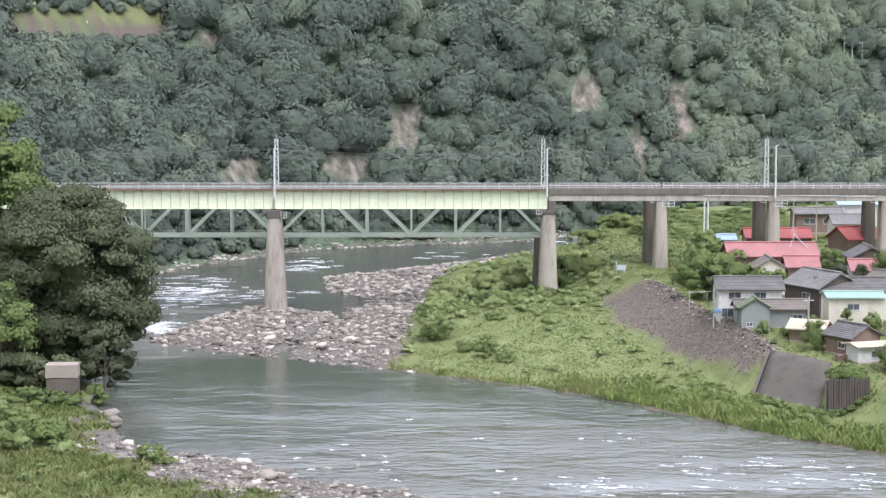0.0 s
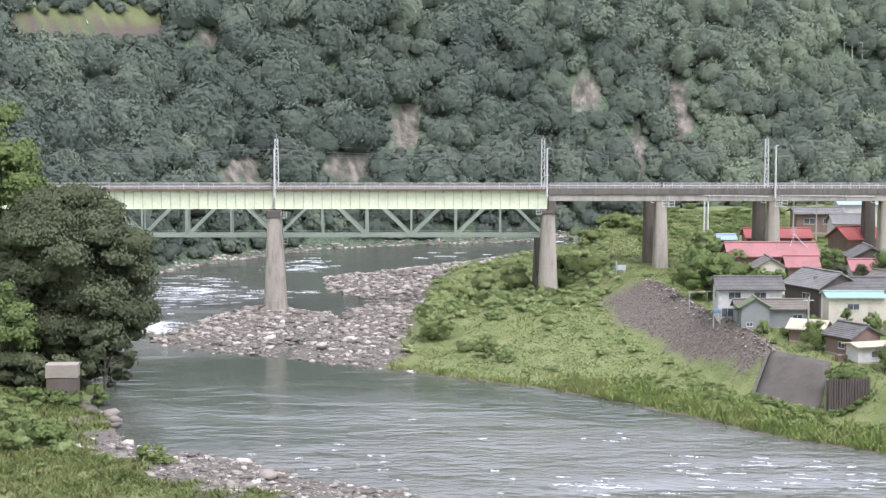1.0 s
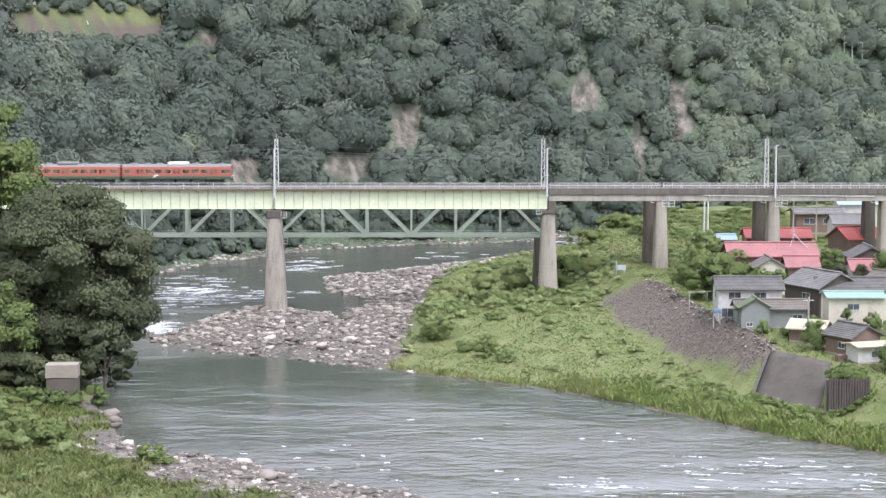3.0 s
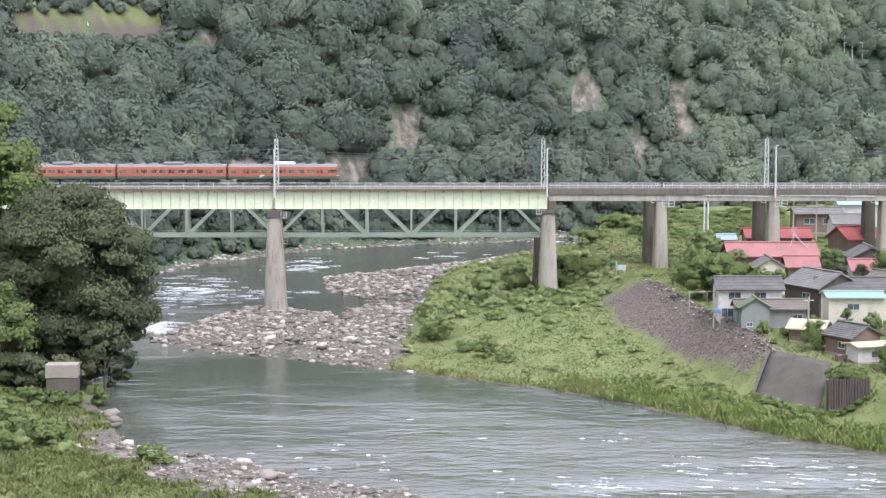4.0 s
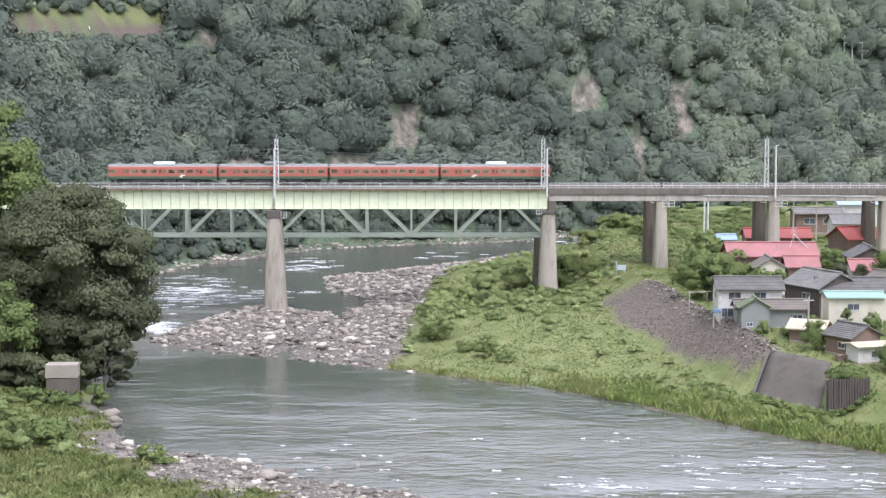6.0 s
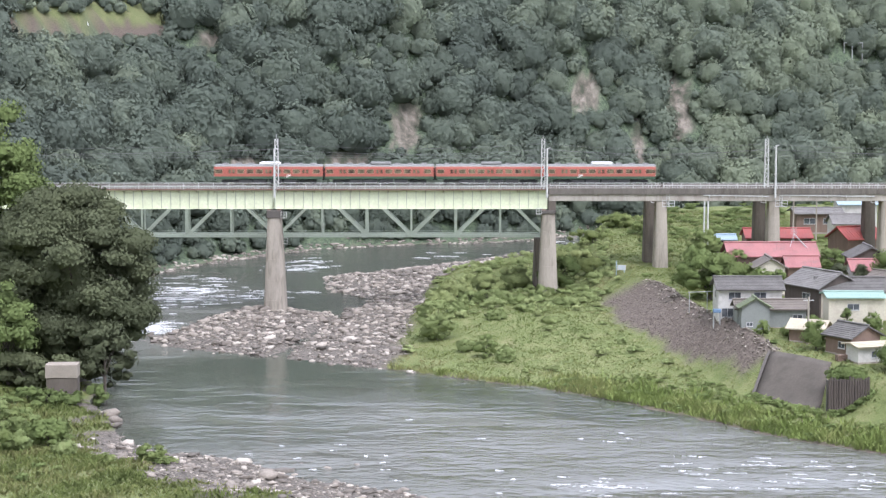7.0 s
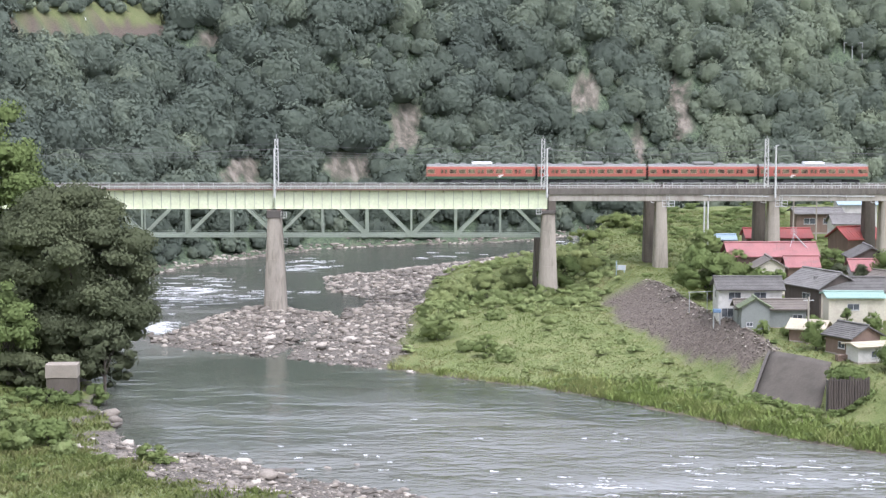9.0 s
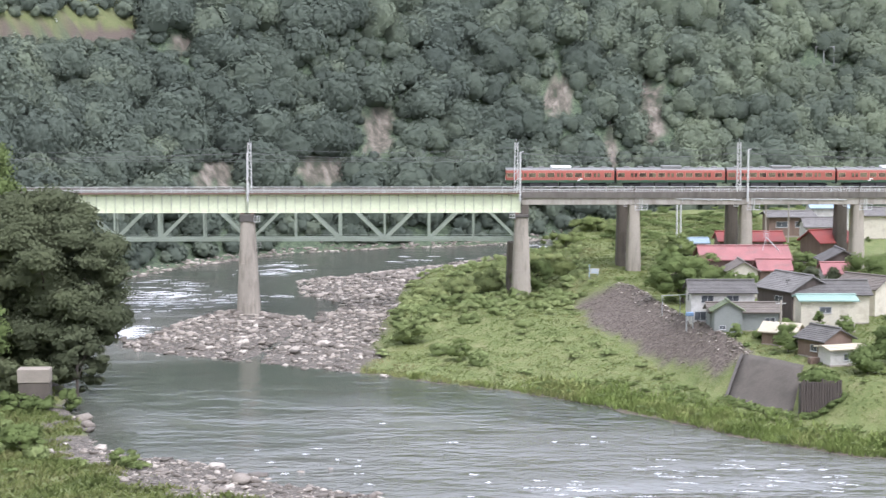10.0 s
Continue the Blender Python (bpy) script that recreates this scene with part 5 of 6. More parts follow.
def stones():
    rng = np.random.default_rng(5)
    shapes = [stone_shape(rng, BALL2) for _ in range(10)]
    blocks = [stone_shape(rng, BALL1) * 1.25 for _ in range(10)]
    big = []
    for i in range(8):
        me_ob = quads("stone", stone_shape(rng, BALL3), BALL3[1], STONE, smooth=False)
        big.append(me_ob.data)
        bpy.data.objects.remove(me_ob)
    beds = {}
    for nm, lab in (("gravel_bar", "bar of pale river cobbles and boulders"), ("near_bank_stones", "cobbles and boulders along the near riverbank"), ("levee_riprap", "dark loose stone riprap on the levee slope")):
        beds[nm] = thing(nm, lab, "stones", kind="structure")
    # scatter over the plan, keep where the cover says so
    for nm, (x0, x1, y0, y1), num, lo, hi, nbig in (("gravel_bar", (-48, 30, 255, 432), 24000, 0.15, 0.72, 230), ("near_bank_stones", (-46, 6, 160, 226), 9000, 0.10, 0.50, 120), ("levee_riprap", (20, 46, 232, 308), 16000, 0.06, 0.20, 0)):
        p = np.stack([rng.uniform(x0, x1, num), rng.uniform(y0, y1, num)], 1)
        z, grass, gravel, rip, cliff, scrub = ground_at(p[:, 0], p[:, 1])
        inner = inside(SHORE_BAR + [(3000, 470), (3000, 165)], p[:, 0], p[:, 1])
        d = edge_distance(RIVER, p[:, 0], p[:, 1], True)
        if nm == "gravel_bar":
            ok = inner & (gravel > rng.uniform(0.2, 0.9, num)) & (z > -0.3)
            ok |= (z < 0) & (d < 2.2) & (p[:, 0] < -8) & (p[:, 1] < 350) & (rng.uniform(0, 1, num) < 0.25)
        elif nm == "near_bank_stones":
            ok = ~inner & (gravel > rng.uniform(0.1, 1.0, num)) & (z > -0.1) & (rng.uniform(0, 1, num) < 0.75) & ((p[:, 1] < 206) | (d < 1.2))
            ok |= ~inner & (z < 0) & (z > -0.75) & (p[:, 0] > -30) & (rng.uniform(0, 1, num) < 0.10)
        else:
            ok = rip > rng.uniform(0.3, 1.2, num)
        q, zz = p[ok], z[ok]
        r = lo + (hi - lo) * rng.power(0.5, len(q)) ** 1.6
        order = np.argsort(-r)
        if nbig:
            for j in order[:nbig]:
                o = new("stone", big[int(rng.integers(len(big)))])
                o.parent = beds[nm]
                k = r[j] * rng.uniform(0.9, 1.6)
                o.matrix_world = pose(q[j, 0], q[j, 1], zz[j] + 0.12 * k, rng.uniform(-12, 12), rng.uniform(-12, 12), rng.uniform(0, 360)) @ Matrix.Scale(k, 4)
        if nm == "levee_riprap":
            # pale loose stones along the crest
            crest = edge_distance(CREST, q[:, 0], q[:, 1]) < 1.3
            for j in np.nonzero(crest)[0][:260]:
                o = new("stone", big[int(rng.integers(len(big)))])
                o.parent = beds[nm]
                o.matrix_world = pose(q[j, 0], q[j, 1], zz[j] + 0.08, rng.uniform(-20, 20), rng.uniform(-20, 20), rng.uniform(0, 360)) @ Matrix.Scale(rng.uniform(0.12, 0.27), 4)
        vs, fs, n = [], [], 0
        for i, j in enumerate(order[nbig:]):
            pool, skin = (shapes, BALL2[1]) if i < 0.35 * len(order) else (blocks, BALL1[1])
            v = turned(pool[int(rng.integers(len(pool)))], rng.uniform(0, 6.28)) * r[j] + (q[j, 0], q[j, 1], zz[j] + 0.1 * r[j])
            vs.append(v), fs.append(skin + n)
            n += len(v)
        ob = quads("cobbles", np.concatenate(vs), np.concatenate(fs), RIPRAP if nm == "levee_riprap" else STONE, beds[nm])
        ob["kind"] = "stuff"


def boulders():
    rng = np.random.default_rng(9)
    for x, y, k in ((-17.3, 192.6, 1.15), (-18.6, 187.0, 1.2), (-41.6, 223.0, 1.2), (-40.4, 219.6, 1.1), (-39.8, 216.0, 0.8), (-36.5, 206.5, 1.0), (-12.6, 194.5, 0.6), (-9.5, 196.0, 0.5), (-15.5, 196.8, 0.55), (-46.0, 286.5, 1.0), (-47.6, 290.5, 1.1), (-50.5, 291.0, 0.9), (-4.0, 184.5, 0.7), (-22.0, 196.5, 0.8)):
        ob = quads("boulder", stone_shape(rng, BALL3) * k, BALL3[1], STONE)
        ob.matrix_world = pose(x, y, max(zg(x, y), -0.25) + 0.2 * k, rng.uniform(-8, 8), rng.uniform(-8, 8), rng.uniform(0, 360))
        tagged(ob, "large weathered river boulder at the water's edge", "boulder", "boulders")


boulders()
RIPRAP = surface("riprap_stone", (0.145, 0.120, 0.100), 0.9, vary=0.3, big=0.5, fine=4, relief=0.6, stain=(0.09, 0.075, 0.062))
stones()


# ---------------------------------------------------------------- grass, reeds and low growth
def blades(name, label, pts, height, width, lean, material, seed, tints):
    rng = np.random.default_rng(seed)
    n = len(pts)
    a = rng.uniform(0, 6.28, n)
    u = np.stack([np.cos(a), np.sin(a), 0 * a], 1) * (width * rng.uniform(0.6, 1.3, n))[:, None]
    h = (height * rng.uniform(0.55, 1.25, n))[:, None]
    tip = np.concatenate([rng.normal(0, lean, (n, 2)) * h, h], 1)
    v = np.stack([pts - u, pts + u, pts + u * 0.4 + tip * 0.95, pts - u * 0.4 + tip], 1).reshape(-1, 3)
    ob = quads(name, v, np.arange(4 * n).reshape(-1, 4), material, tint=np.repeat(tints, 4), soft=np.repeat(unit(rng.normal(0, 0.3, (n, 3)) + (0, -0.4, 1)), 4, 0))
    return tagged(ob, label, "grass", kind="stuff")


def scatter(x0, x1, y0, y1, num, seed):
    rng = np.random.default_rng(seed)
    x, y = rng.uniform(x0, x1, num), rng.uniform(y0, y1, num)
    return x, y, ground_at(x, y), edge_distance(RIVER, x, y, True), inside(SHORE_BAR + [(3000, 470), (3000, 165)], x, y), rng


SLAB = [(43.4, 236.4), (49.6, 228.2), (46.2, 219.6), (39.9, 229.8)]


def meadow():
    x, y, (z, grass, gravel, rip, cliff, scrub), d, inner, rng = scatter(-14, 80, 196, 430, 150000, 31)
    ok = inner & (grass > 0.5) & (rip < 0.4) & (gravel < 0.6) & ~inside(SLAB, x, y)
    t = np.clip(0.30 + 0.36 * wave(x, y, 26, 2) + 0.24 * wave(x, y, 9, 4) + 0.12 * wave(x, y, 4, 7) + 0.3 * (1 - smooth_step(5, 12, d)) * (x < 30) + 0.25 * smooth_step(12, 8.5, edge_distance(CREST, x, y)) + rng.normal(0, 0.07, len(x)), 0, 1)
    blades("meadow_grass", "uneven green and straw-coloured meadow grass", np.stack([x, y, z], 1)[ok], 0.07 + 0.09 * (1 + wave(x, y, 7, 3))[ok], 0.11, 1.0, GRASS, 32, t[ok])
    x, y, (z, grass, gravel, rip, cliff, scrub), d, inner, rng = scatter(-8, 75, 190, 262, 170000, 33)
    tuft = wave(x, y, 5.5, 8) + 0.6 * wave(x, y, 2.3, 1)
    ok = inner & (d < 8.0 + 1.5 * tuft) & (z > 0.03) & (rng.uniform(0, 1, len(x)) < 1.1 - d / 9 + 0.25 * tuft) & ((x > 14 + 4 * tuft) | (d < 2.0))
    t = np.clip(0.40 + 0.3 * wave(x, y, 14, 5) + 0.4 * smooth_step(26, 16, x) + rng.normal(0, 0.1, len(x)), 0, 1)
    blades("bank_reeds", "tall green reeds along the riverbank", np.stack([x, y, z], 1)[ok], (np.where(x > 18, 0.75, 0.45) * (1 + 0.45 * tuft))[ok], 0.075, 0.5, REED, 34, t[ok])
    x, y, (z, grass, gravel, rip, cliff, scrub), d, inner, rng = scatter(-75, 10, 155, 262, 150000, 35)
    ok = ~inner & (z > 0.3) & (grass > rng.uniform(0.2, 0.9, len(x)))
    t = np.clip(0.45 + 0.35 * wave(x, y, 16, 6) + rng.normal(0, 0.12, len(x)), 0, 1)
    blades("near_bank_grass", "rank green grass on the near bank", np.stack([x, y, z], 1)[ok], 0.2 + 0.2 * (1 + wave(x, y, 6, 3))[ok], 0.085, 0.7, GRASS, 36, t[ok])


meadow()


def low_growth(name, label, spots, leafmat, leaf, seed):
    """Many small rounded weeds and shrubs in one mesh. spots: x, y, radius, height factor, tint."""
    rng = np.random.default_rng(seed)
    kinds = [crown(crown_blobs(1.0, 0.7, 5, rng, -0.1), leaf, 0.55, rng, BALL1) for _ in range(5)]
    vs, fs, ts, ns, n = [], [], [], [], 0
    at = np.array(spots)
    zs = ground_at(at[:, 0], at[:, 1])[0]
    for (x, y, r, k, tint), z in zip(spots, zs):
        v, f, nn = kinds[int(rng.integers(5))]
        a = rng.uniform(0, 6.28)
        q = turned(v, a) * r
        ns.append(turned(nn, a) + (0, -0.2, 0.9))
        q[:, 2] *= k
        vs.append(q + (x, y, z - 0.05)), fs.append(f + n), ts.append(np.full(len(v), tint))
        n += len(v)
    return tagged(quads(name, np.concatenate(vs), np.concatenate(fs), leafmat, tint=np.concatenate(ts), soft=unit(np.concatenate(ns))), label, "shrubs", kind="stuff")


def growths():
    def pick(x0, x1, y0, y1, num, seed, test, r0, r1, t0, t1):
        x, y, (z, grass, gravel, rip, cliff, scrub), d, inner, rng = scatter(x0, x1, y0, y1, num, seed)
        ok = test(x, y, z, grass, gravel, rip, inner, rng.uniform(0, 1, num))
        return [(a, b, rng.uniform(r0, r1), rng.uniform(0.35, 0.8), rng.uniform(t0, t1)) for a, b in zip(x[ok], y[ok])]
    low_growth("meadow_weeds", "low leafy weeds and vines on the meadow",
               pick(-9, 32, 245, 425, 1000, 41, lambda x, y, z, g, gv, rp, inn, u: inn & (g > 0.6) & (gv < 0.4) & (rp < 0.3) & (z > 0.6) & ((y > 288) | (u < 0.08)), 0.5, 1.5, 0.35, 0.9), LEAF_WILLOW, 0.2, 42)
    low_growth("near_bank_shrubs", "light green shrubs on the near bank",
               pick(-75, -28, 175, 245, 420, 45, lambda x, y, z, g, gv, rp, inn, u: ~inn & (z > 0.9) & ((x < -50) | (u < 0.13)), 0.4, 1.3, 0.4, 1.0), LEAF_FRESH, 0.13, 43)
    low_growth("riverside_grove", "grove of leafy trees beyond the viaduct",
               pick(36, 125, 352, 455, 420, 49, lambda x, y, z, g, gv, rp, inn, u: inn & (z > 2.5) & ((x < 66) | (y > 392)) & (u < 0.5) & (y > 360 + 0.25 * np.abs(x - 45)), 1.0, 2.0, 0.1, 0.7), LEAF_FRESH, 0.13, 50)
    low_growth("bank_weeds", "rank green weeds along the riverbank",
               pick(14, 66, 196, 246, 1500, 47, lambda x, y, z, g, gv, rp, inn, u: inn & (z > 0.3) & (z < 2.9) & (u < 0.6) & (edge_distance(CREST, x, y) > 6.2) & ~inside(SLAB, x, y), 0.35, 0.95, 0.4, 1.0)
               + [(39.6 + 0.165 * i + 0.5 * math.sin(2.1 * i), 230.0 - 0.27 * i - 0.5 * math.cos(1.7 * i), 0.55 + 0.2 * math.sin(1.3 * i), 0.7, 0.6 + 0.2 * math.sin(3 * i)) for i in range(42)]
               + [(47.4 + 0.3 * i, 217.9 + 0.3 * math.sin(2 * i), 0.6 + 0.2 * math.sin(1.7 * i), 0.8, 0.5) for i in range(18)], LEAF_FRESH, 0.2, 48)
    low_growth("garden_shrubs", "garden shrubs and weeds between the houses",
               pick(34, 100, 205, 430, 330, 46, lambda x, y, z, g, gv, rp, inn, u: inn & (z > 5.0) & (rp < 0.2), 0.4, 1.2, 0.2, 0.8), LEAF_FRESH, 0.2, 44)


growths()


# ---------------------------------------------------------------- small built things
def revetment():
    t = thing("concrete_revetment", "smooth grey concrete revetment slope on the levee", "revetment", kind="structure")
    tops = (Vector((43.4, 236.4, 0)), Vector((49.6, 228.2, 0)))
    feet = (Vector((39.9, 229.8, 0)), Vector((46.2, 219.6, 0)))
    n = 9
    vs = []
    for i in range(n):
        for j in range(n):
            q = tops[0].lerp(tops[1], i / (n - 1)).lerp(feet[0].lerp(feet[1], i / (n - 1)), j / (n - 1))
            vs.append((q.x, q.y, zg(q.x, q.y) + 0.12))
    fs = [(i * n + j, i * n + j + 1, (i + 1) * n + j + 1, (i + 1) * n + j) for i in range(n - 1) for j in range(n - 1)]
    slab = quads("slab", vs, fs, REVET, t)
    thick = slab.modifiers.new("thickness", "SOLIDIFY")
    thick.thickness = 0.25
    thick.offset = -1
    for i in range(n - 1):
        a, b = Vector(vs[i]), Vector(vs[i + 1])
        part("edging_stone", bar(a + Vector((-0.2, 0, 0.02)), b + Vector((-0.2, 0, 0.02)), 0.36, 0.3), CONCRETE_DARK, t, "dark stone edging")


REVET = surface("revetment_concrete", (0.098, 0.085, 0.070), 0.92, vary=0.18, big=0.25, fine=4, relief=0.3, stain=(0.07, 0.062, 0.05))
revetment()


def stake_wall():
    t = thing("log_wall", "dark wall of upright weathered logs below the village", "wall")
    rng = np.random.default_rng(71)
    for i in range(16):
        x = 47.4 + i * 0.31
        h = 5.7 + rng.uniform(-0.3, 0.25)
        part("log", bar((x, 218.6 - 0.05 * i + rng.uniform(-0.05, 0.05), 1.6), (x + rng.uniform(-0.05, 0.05), 219.0 - 0.05 * i, h), 0.34, 0.28, 8), BOARD_DARK, t)
    part("backing", box(47.2, 52.3, 219.1, 219.8, 1.5, 5.3), CONCRETE_DARK, t)


stake_wall()


def block():
    t = thing("concrete_block", "pale concrete abutment block at the water's edge", "block", pose(-48.95, 229.8, 0, 0, 0, 3))
    part("upper", box(-2.05, 2.05, -1.2, 1.2, 3.9, 5.65, 0.06), CONCRETE_PALE, t)
    part("base", box(-1.95, 2.0, -1.1, 1.2, 0.2, 3.9, 0.06), CONCRETE_BROWN, t)


block()


def utility_pole(x, y, top, label="slender concrete utility pole", r=0.16, arms=1):
    z = zg(x, y)
    t = thing("utility_pole", label, "utility pole", pose(x, y, z - 0.2), "utility poles")
    h = top - z + 0.2
    part("pole", bar((0, 0, 0), (0, 0, h), r * 2, r * 1.5, 10), STEEL_GALV if arms == 0 else CONCRETE, t)
    for k in range(arms):
        part("crossarm", box(-0.7, 0.7, -0.05, 0.05, h - 0.5 - 0.6 * k, h - 0.4 - 0.6 * k), STEEL_GALV, t)
    return t


utility_pole(49.0, 240.3, 12.9)
utility_pole(50.6, 349.0, 20.0, "pair of grey steel poles below the viaduct", 0.2, 0)
utility_pole(51.6, 351.0, 20.0, "pair of grey steel poles below the viaduct", 0.2, 0)
utility_pole(70.0, 360.0, 21.0)
utility_pole(75.0, 362.0, 17.0)


def sign():
    t = thing("riverside_sign", "small pale blue notice board on posts", "sign", pose(31.0, 313.5, zg(31.0, 313.5) - 0.2))
    for x in (-0.75, 0.65):
        part("post", box(x - 0.06, x + 0.06, -0.06, 0.06, 0, 2.6 if x < 0 else 1.7), ROOF_BLUE, t)
    part("panel", box(-0.6, 0.9, -0.12, -0.07, 1.0, 1.9, 0.02), FRAME_GREY, t)
    for z in (1.2, 1.45, 1.7):
        part("text_bar", box(-0.45, 0.7, -0.13, -0.123, z - 0.05, z + 0.05), ROOF_BLUE, t)


sign()


def antenna(x, y, z):
    t = thing("tv_antenna", "pale metal television antenna on the red roof", "antenna", pose(x, y, z))
    part("mast", bar((0, 0, 0), (0, 0, 2.6), 0.09, 0.07, 8), FRAME_GREY, t)
    part("stay", bar((0, 0, 1.6), (2.0, -1.6, -0.7), 0.12), FRAME_GREY, t)
    part("stay", bar((0, 0, 1.6), (-0.9, -1.4, -0.6), 0.06), FRAME_GREY, t)
    for k in range(4):
        part("element", bar((-0.5, 0, 2.5 - 0.3 * k), (0.5, 0, 2.5 - 0.3 * k), 0.06), FRAME_GREY, t)


antenna(57.5, 295.0, 14.6)


ROOF_BLUE_DEEP = surface("blue_plastic", (0.16, 0.25, 0.38), 0.6, vary=0.1)


def house_extras():
    # plain blue box standing in for a small blue item by the house
    t = thing("blue_box", "small blue box on legs beside the white house", "tank", pose(38.9, 254.6, zg(38.9, 254.6)))
    part("box_body", box(-0.55, 0.55, -0.35, 0.35, 2.2, 2.75, 0.08), ROOF_BLUE_DEEP, t)
    for x in (-0.45, 0.45):
        for y in (-0.28, 0.28):
            part("leg", box(x - 0.05, x + 0.05, y - 0.05, y + 0.05, 0, 2.2), STEEL_DULL, t)
    t = thing("pipe_trellis", "dark metal pipe trellis beside the levee tree", "trellis", pose(38.6, 262.0, zg(38.6, 262.0)))
    for x in (-2.6, 0, 2.6):
        part("post", bar((x, 0, 0), (x, 0, 3.0), 0.12, 0.12, 8), STEEL_DULL, t)
    part("top_pipe", bar((-2.8, 0, 3.0), (2.8, 0, 3.2), 0.12, 0.12, 8), STEEL_DULL, t)
    t = thing("stacked_firewood", "low stack of brown boards beside the shed", "boards", pose(51.5, 229.5, zg(51.5, 229.5), 0, 0, 20))
    for k in range(5):
        part("board", box(-1.1, 1.1, -0.4, 0.4, 0.02 + 0.16 * k, 0.15 + 0.16 * k, 0.02), BOARD_BROWN, t)


def hill_frame():
    """Steel frame high on the wooded slope."""
    t = thing("steel_portal", "grey steel portal frame high on the wooded slope", "frame", pose(*PORTAL))
    for x in (-2.8, -0.4, 2.6):
        part("post", box(x - 0.11, x + 0.11, -0.11, 0.11, -3, 5.0), STEEL_DULL, t)
    part("beam", box(-3.0, 2.8, -0.13, 0.13, 4.75, 5.0), STEEL_DULL, t)


STEEL_DULL = surface("dull_steel", (0.33, 0.34, 0.33), 0.7, vary=0.12)
hill_frame()
house_extras()


def field_posts():
    for x in (-98.6, -97.3, -96.7):
        y = 430.0
        t = thing("field_post", "pale post at the field's edge", "post", pose(x, y, zg(x, y) - 0.3))
        part("post", box(-0.1, 0.1, -0.1, 0.1, 0, 3.2), STEEL_DULL, t)
        part("cross_piece", box(-0.4, 0.4, -0.06, 0.06, 2.9, 3.05), STEEL_DULL, t)


field_posts()


def far_bank_stones():
    x, y, (z, grass, gravel, rip, cliff, scrub), d, inner, rng = scatter(-75, 60, 345, 480, 14000, 77)
    ok = ~inner & (d < 2.4) & (z < 2.2)
    vs, fs, n = [], [], 0
    for a, b, c in zip(x[ok], y[ok], z[ok]):
        v = turned(stone_shape(rng, BALL2), rng.uniform(0, 6.28)) * rng.uniform(0.2, 0.75) + (a, b, max(c, 0.0))
        vs.append(v), fs.append(BALL2[1] + n)
        n += len(v)
    tagged(quads("far_bank_stones", np.concatenate(vs), np.concatenate(fs), STONE), "grey boulders along the far bank", "stones", kind="stuff")


far_bank_stones()


def white_bird():
    """A long-legged white bird in the brown field."""
    t = thing("white_bird", "small white long-legged bird standing in the brown field", "bird", pose(-88.0, 430.0, 52.0))
    bm = bmesh.new()
    loft(bm, [[(r * math.cos(a) * 0.6 + dx, r * math.sin(a) * 0.55, z) for a in [k * math.pi / 5 for k in range(10)]] for r, z, dx in ((0.05, 0.42, 0.0), (0.2, 0.52, 0.02), (0.26, 0.7, 0.0), (0.2, 0.9, -0.05), (0.07, 1.02, -0.1))])
    body = part("body", bm, TRAIN_WHITE, t, smooth=True)
    part("neck", bar((-0.1, 0, 0.98), (-0.16, 0, 1.3), 0.12, 0.08, 8), TRAIN_WHITE, body)
    part("head", bar((-0.1, 0, 1.3), (-0.3, 0, 1.33), 0.11, 0.05, 8), TRAIN_WHITE, body)
    part("beak", bar((-0.3, 0, 1.33), (-0.45, 0, 1.31), 0.04, 0.01, 6), CONCRETE_DARK, body)
    for yy in (-0.06, 0.06):
        part("leg", bar((0, yy, 0), (0, yy, 0.5), 0.03, 0.03, 6), CONCRETE_DARK, t)
    return t


BIRD = white_bird()


# ---------------------------------------------------------------- white water
FLOW = []


def foam_piece(x, y, length, width, heading, seed):
    """A broken crest of white water, origin at its middle."""
    rng = np.random.default_rng(seed)
    vs, fs, n = [], [], 0
    for k in range(max(9, int(length * 9))):
        u = rng.normal(0, 0.26) * length
        w = rng.normal(0, 0.20) * width * (1.1 - min(1.0, abs(u) / length)) + 0.10 * width * math.sin(2.3 * u + seed)
        v = turned(BALL1[0] * rng.uniform(0.6, 1.4, (len(BALL1[0]), 1)) * (rng.uniform(0.08, 0.40), rng.uniform(0.04, 0.16), rng.uniform(0.006, 0.014) * (3.5 if y > 270 else 1)), rng.uniform(-0.4, 0.4)) + (u, w, 0)
        vs.append(v), fs.append(BALL1[1] + n)
        n += len(v)
    ob = quads("foam_crest", np.concatenate(vs), np.concatenate(fs), FOAM, smooth=True)
    tagged(ob, "broken white crest of foam on the rapids", "foam", "foam crests", "stuff")
    ob.matrix_world = pose(x, y, 0.012, 0, 0, heading)
    FLOW.append((ob, x, y, heading, seed))


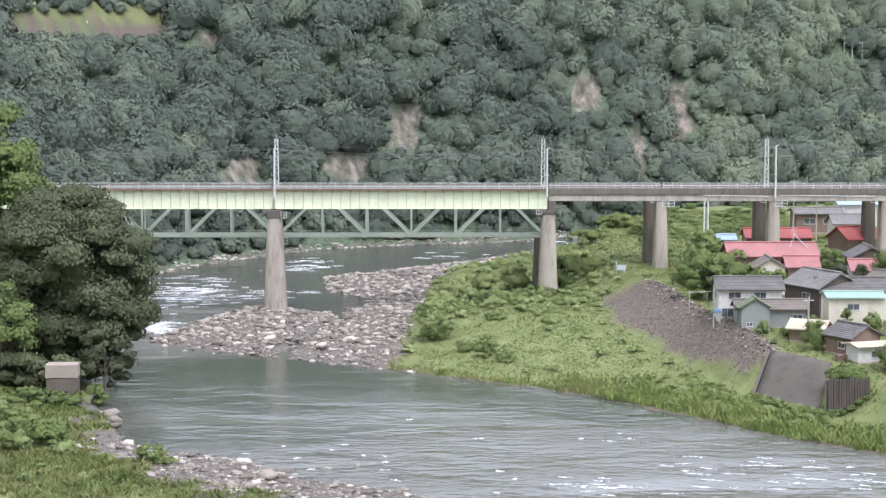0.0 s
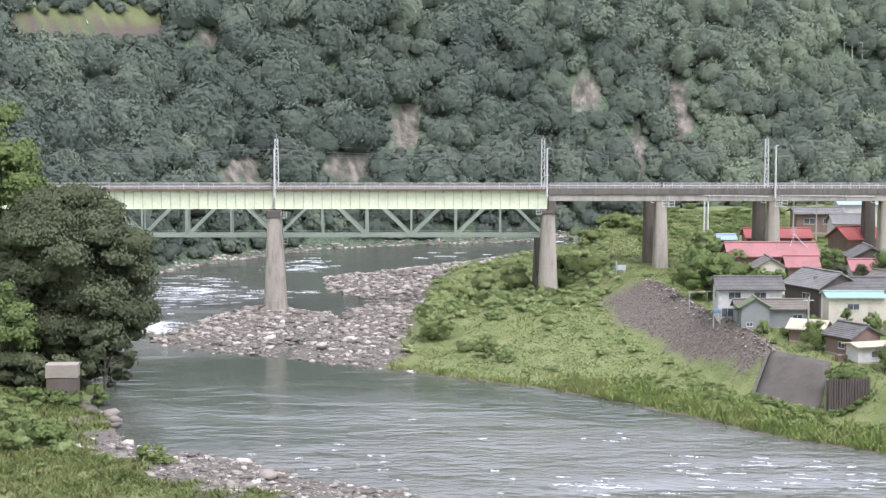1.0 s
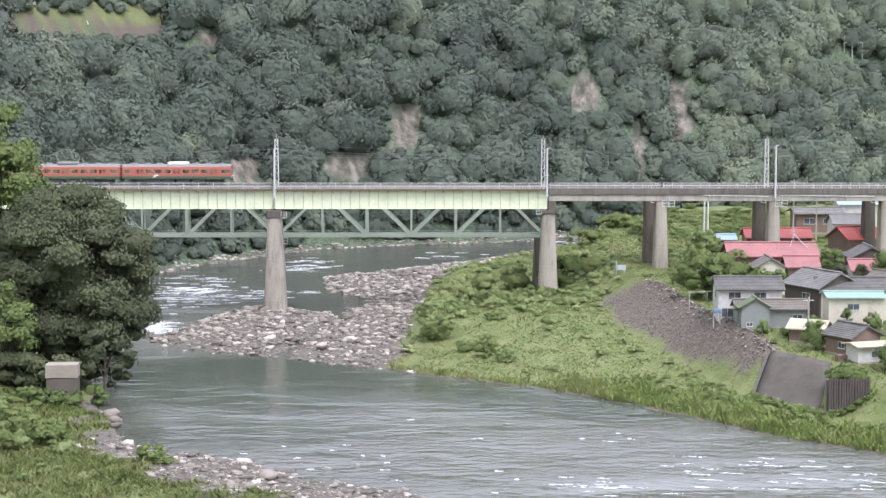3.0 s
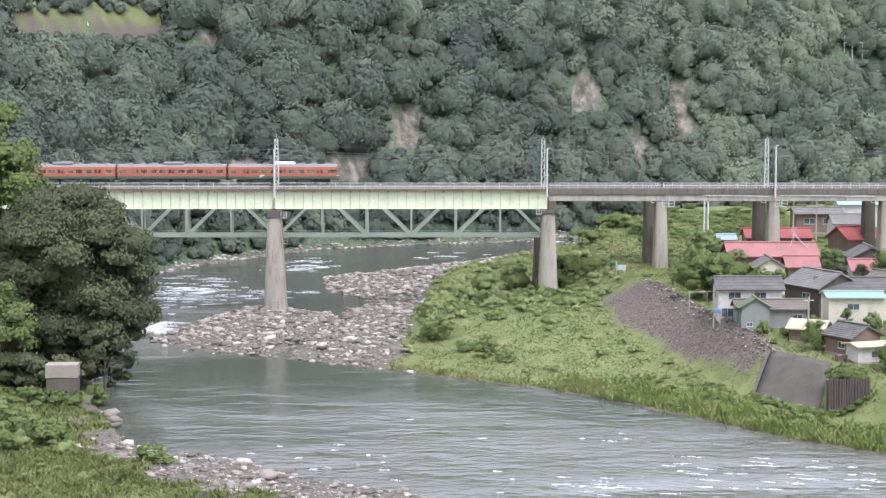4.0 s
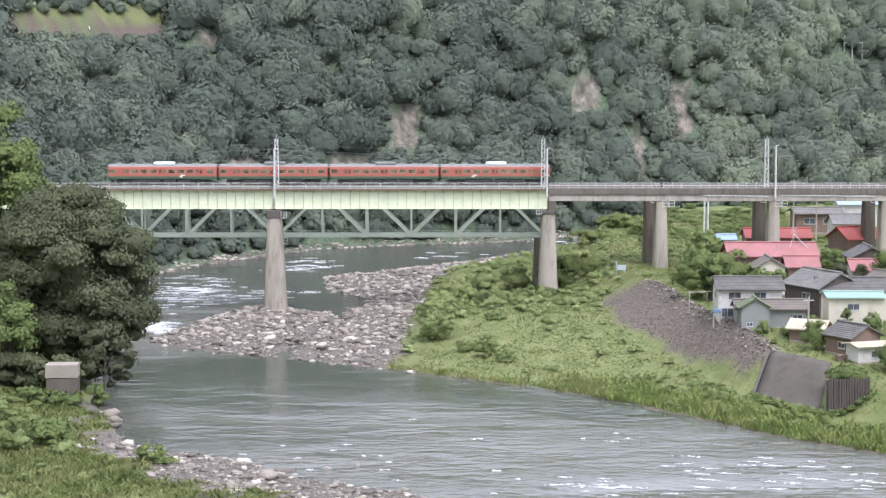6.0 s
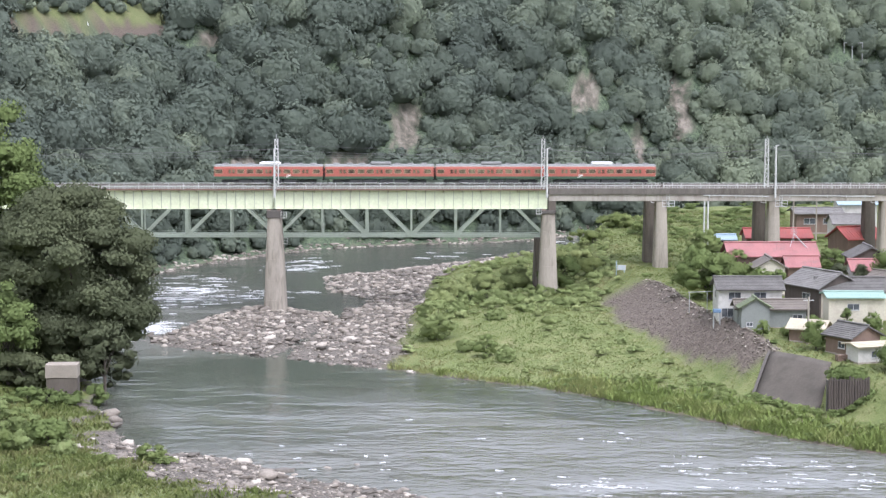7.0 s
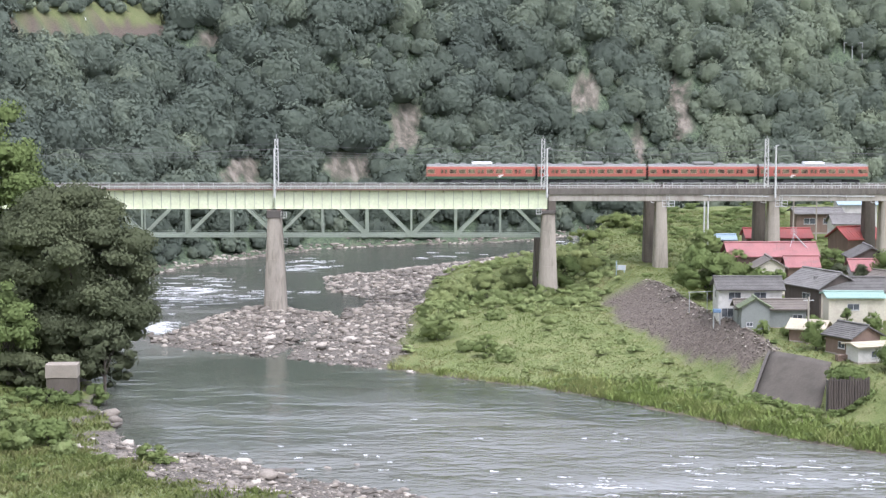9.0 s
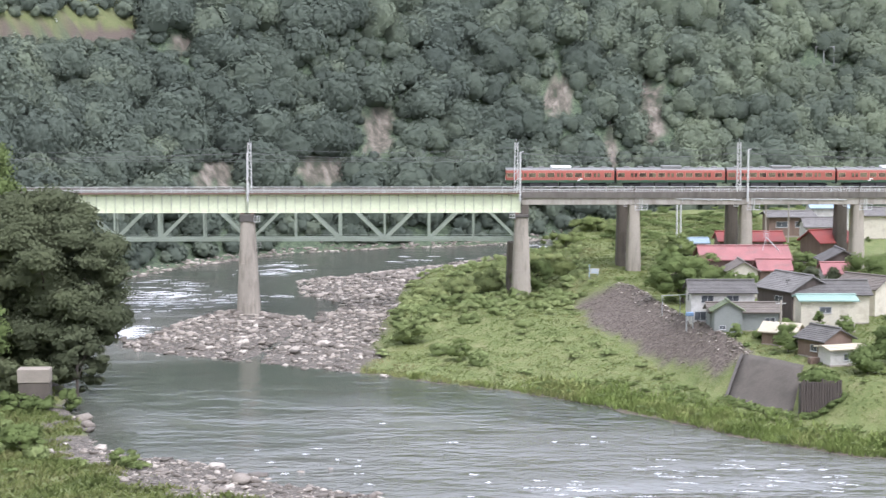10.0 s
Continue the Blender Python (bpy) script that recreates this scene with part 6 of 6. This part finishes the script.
def rapids():
    rng = np.random.default_rng(51)
    for (cx, cy, rx, ry), num, l0, l1, head in (
            ((-50.8, 298, 5, 7), 130, 2.0, 6.0, 5), ((-50, 344, 9, 20), 100, 1.5, 5.5, 5), ((-30, 392, 6, 14), 34, 1.5, 4.5, 0), ((-35, 345, 8, 16), 26, 1.2, 4.0, 4), ((0, 415, 12, 10), 7, 2, 4, 0),
            ((30, 440, 5, 8), 16, 1.5, 4, 0), ((36, 192, 16, 9), 32, 0.8, 3.4, -12), ((12, 186, 9, 5), 14, 0.4, 1.9, -8), ((-12, 200, 9, 7), 10, 0.4, 1.4, 0), ((10, 215, 18, 10), 7, 0.4, 1.0, -10)):
        k = 0
        while k < num:
            x, y = cx + rng.normal(0, 0.55) * rx, cy + rng.normal(0, 0.55) * ry
            k += 1
            if not inside(RIVER, np.array([x]), np.array([y]))[0]:
                continue
            foam_piece(x, y, rng.uniform(l0, l1), rng.uniform(0.5, 1.1), head + rng.uniform(-14, 14), 1000 + len(FLOW))
    foam_piece(17.5, 185.3, 8.0, 1.0, -6, 991)
    foam_piece(44.5, 188.5, 4.0, 1.2, -4, 992)


rapids()

# ---------------------------------------------------------------- movement
def motions():
    # crests stand in the rapids, swaying and bobbing in place
    for ob, x, y, heading, seed in FLOW:
        r = random.Random(seed)
        ax, az, ph = r.uniform(0.15, 0.5), r.uniform(0.002, 0.006), r.uniform(0, 6.28)
        rows = []
        for k in range(11):
            a = ph + k * 1.9
            rows.append((float(k), pose(x + ax * math.sin(a), y - 0.4 * ax * math.cos(a * 0.7), 0.012 + az * math.sin(1.3 * a), 0, 0, heading + 4 * math.sin(a))))
        walk(ob, rows)
    # the bird steps about its field
    y = 415.0
    while zg(-84.3, y) < 52.4 and y < 470:
        y += 0.25
    rows = [(k, pose(x, y, zg(x, y) - 0.03)) for k, x in ((0.0, -84.4), (2.5, -84.3), (4.0, -84.2), (5.5, -83.8), (7.0, -84.2), (8.5, -84.6), (10.0, -85.0))]
    walk(BIRD, rows)
    speed = 19.05
    for i, c in enumerate(CARS):
        def at(t):
            return pose(-57.1 + speed * (t - 2.0) - 9.75 - i * 19.9, BACK_Y, RAIL_Z)
        walk(c, [(0.0, at(0.0)), (5.0, at(5.0)), (10.0, at(10.0))])


motions()
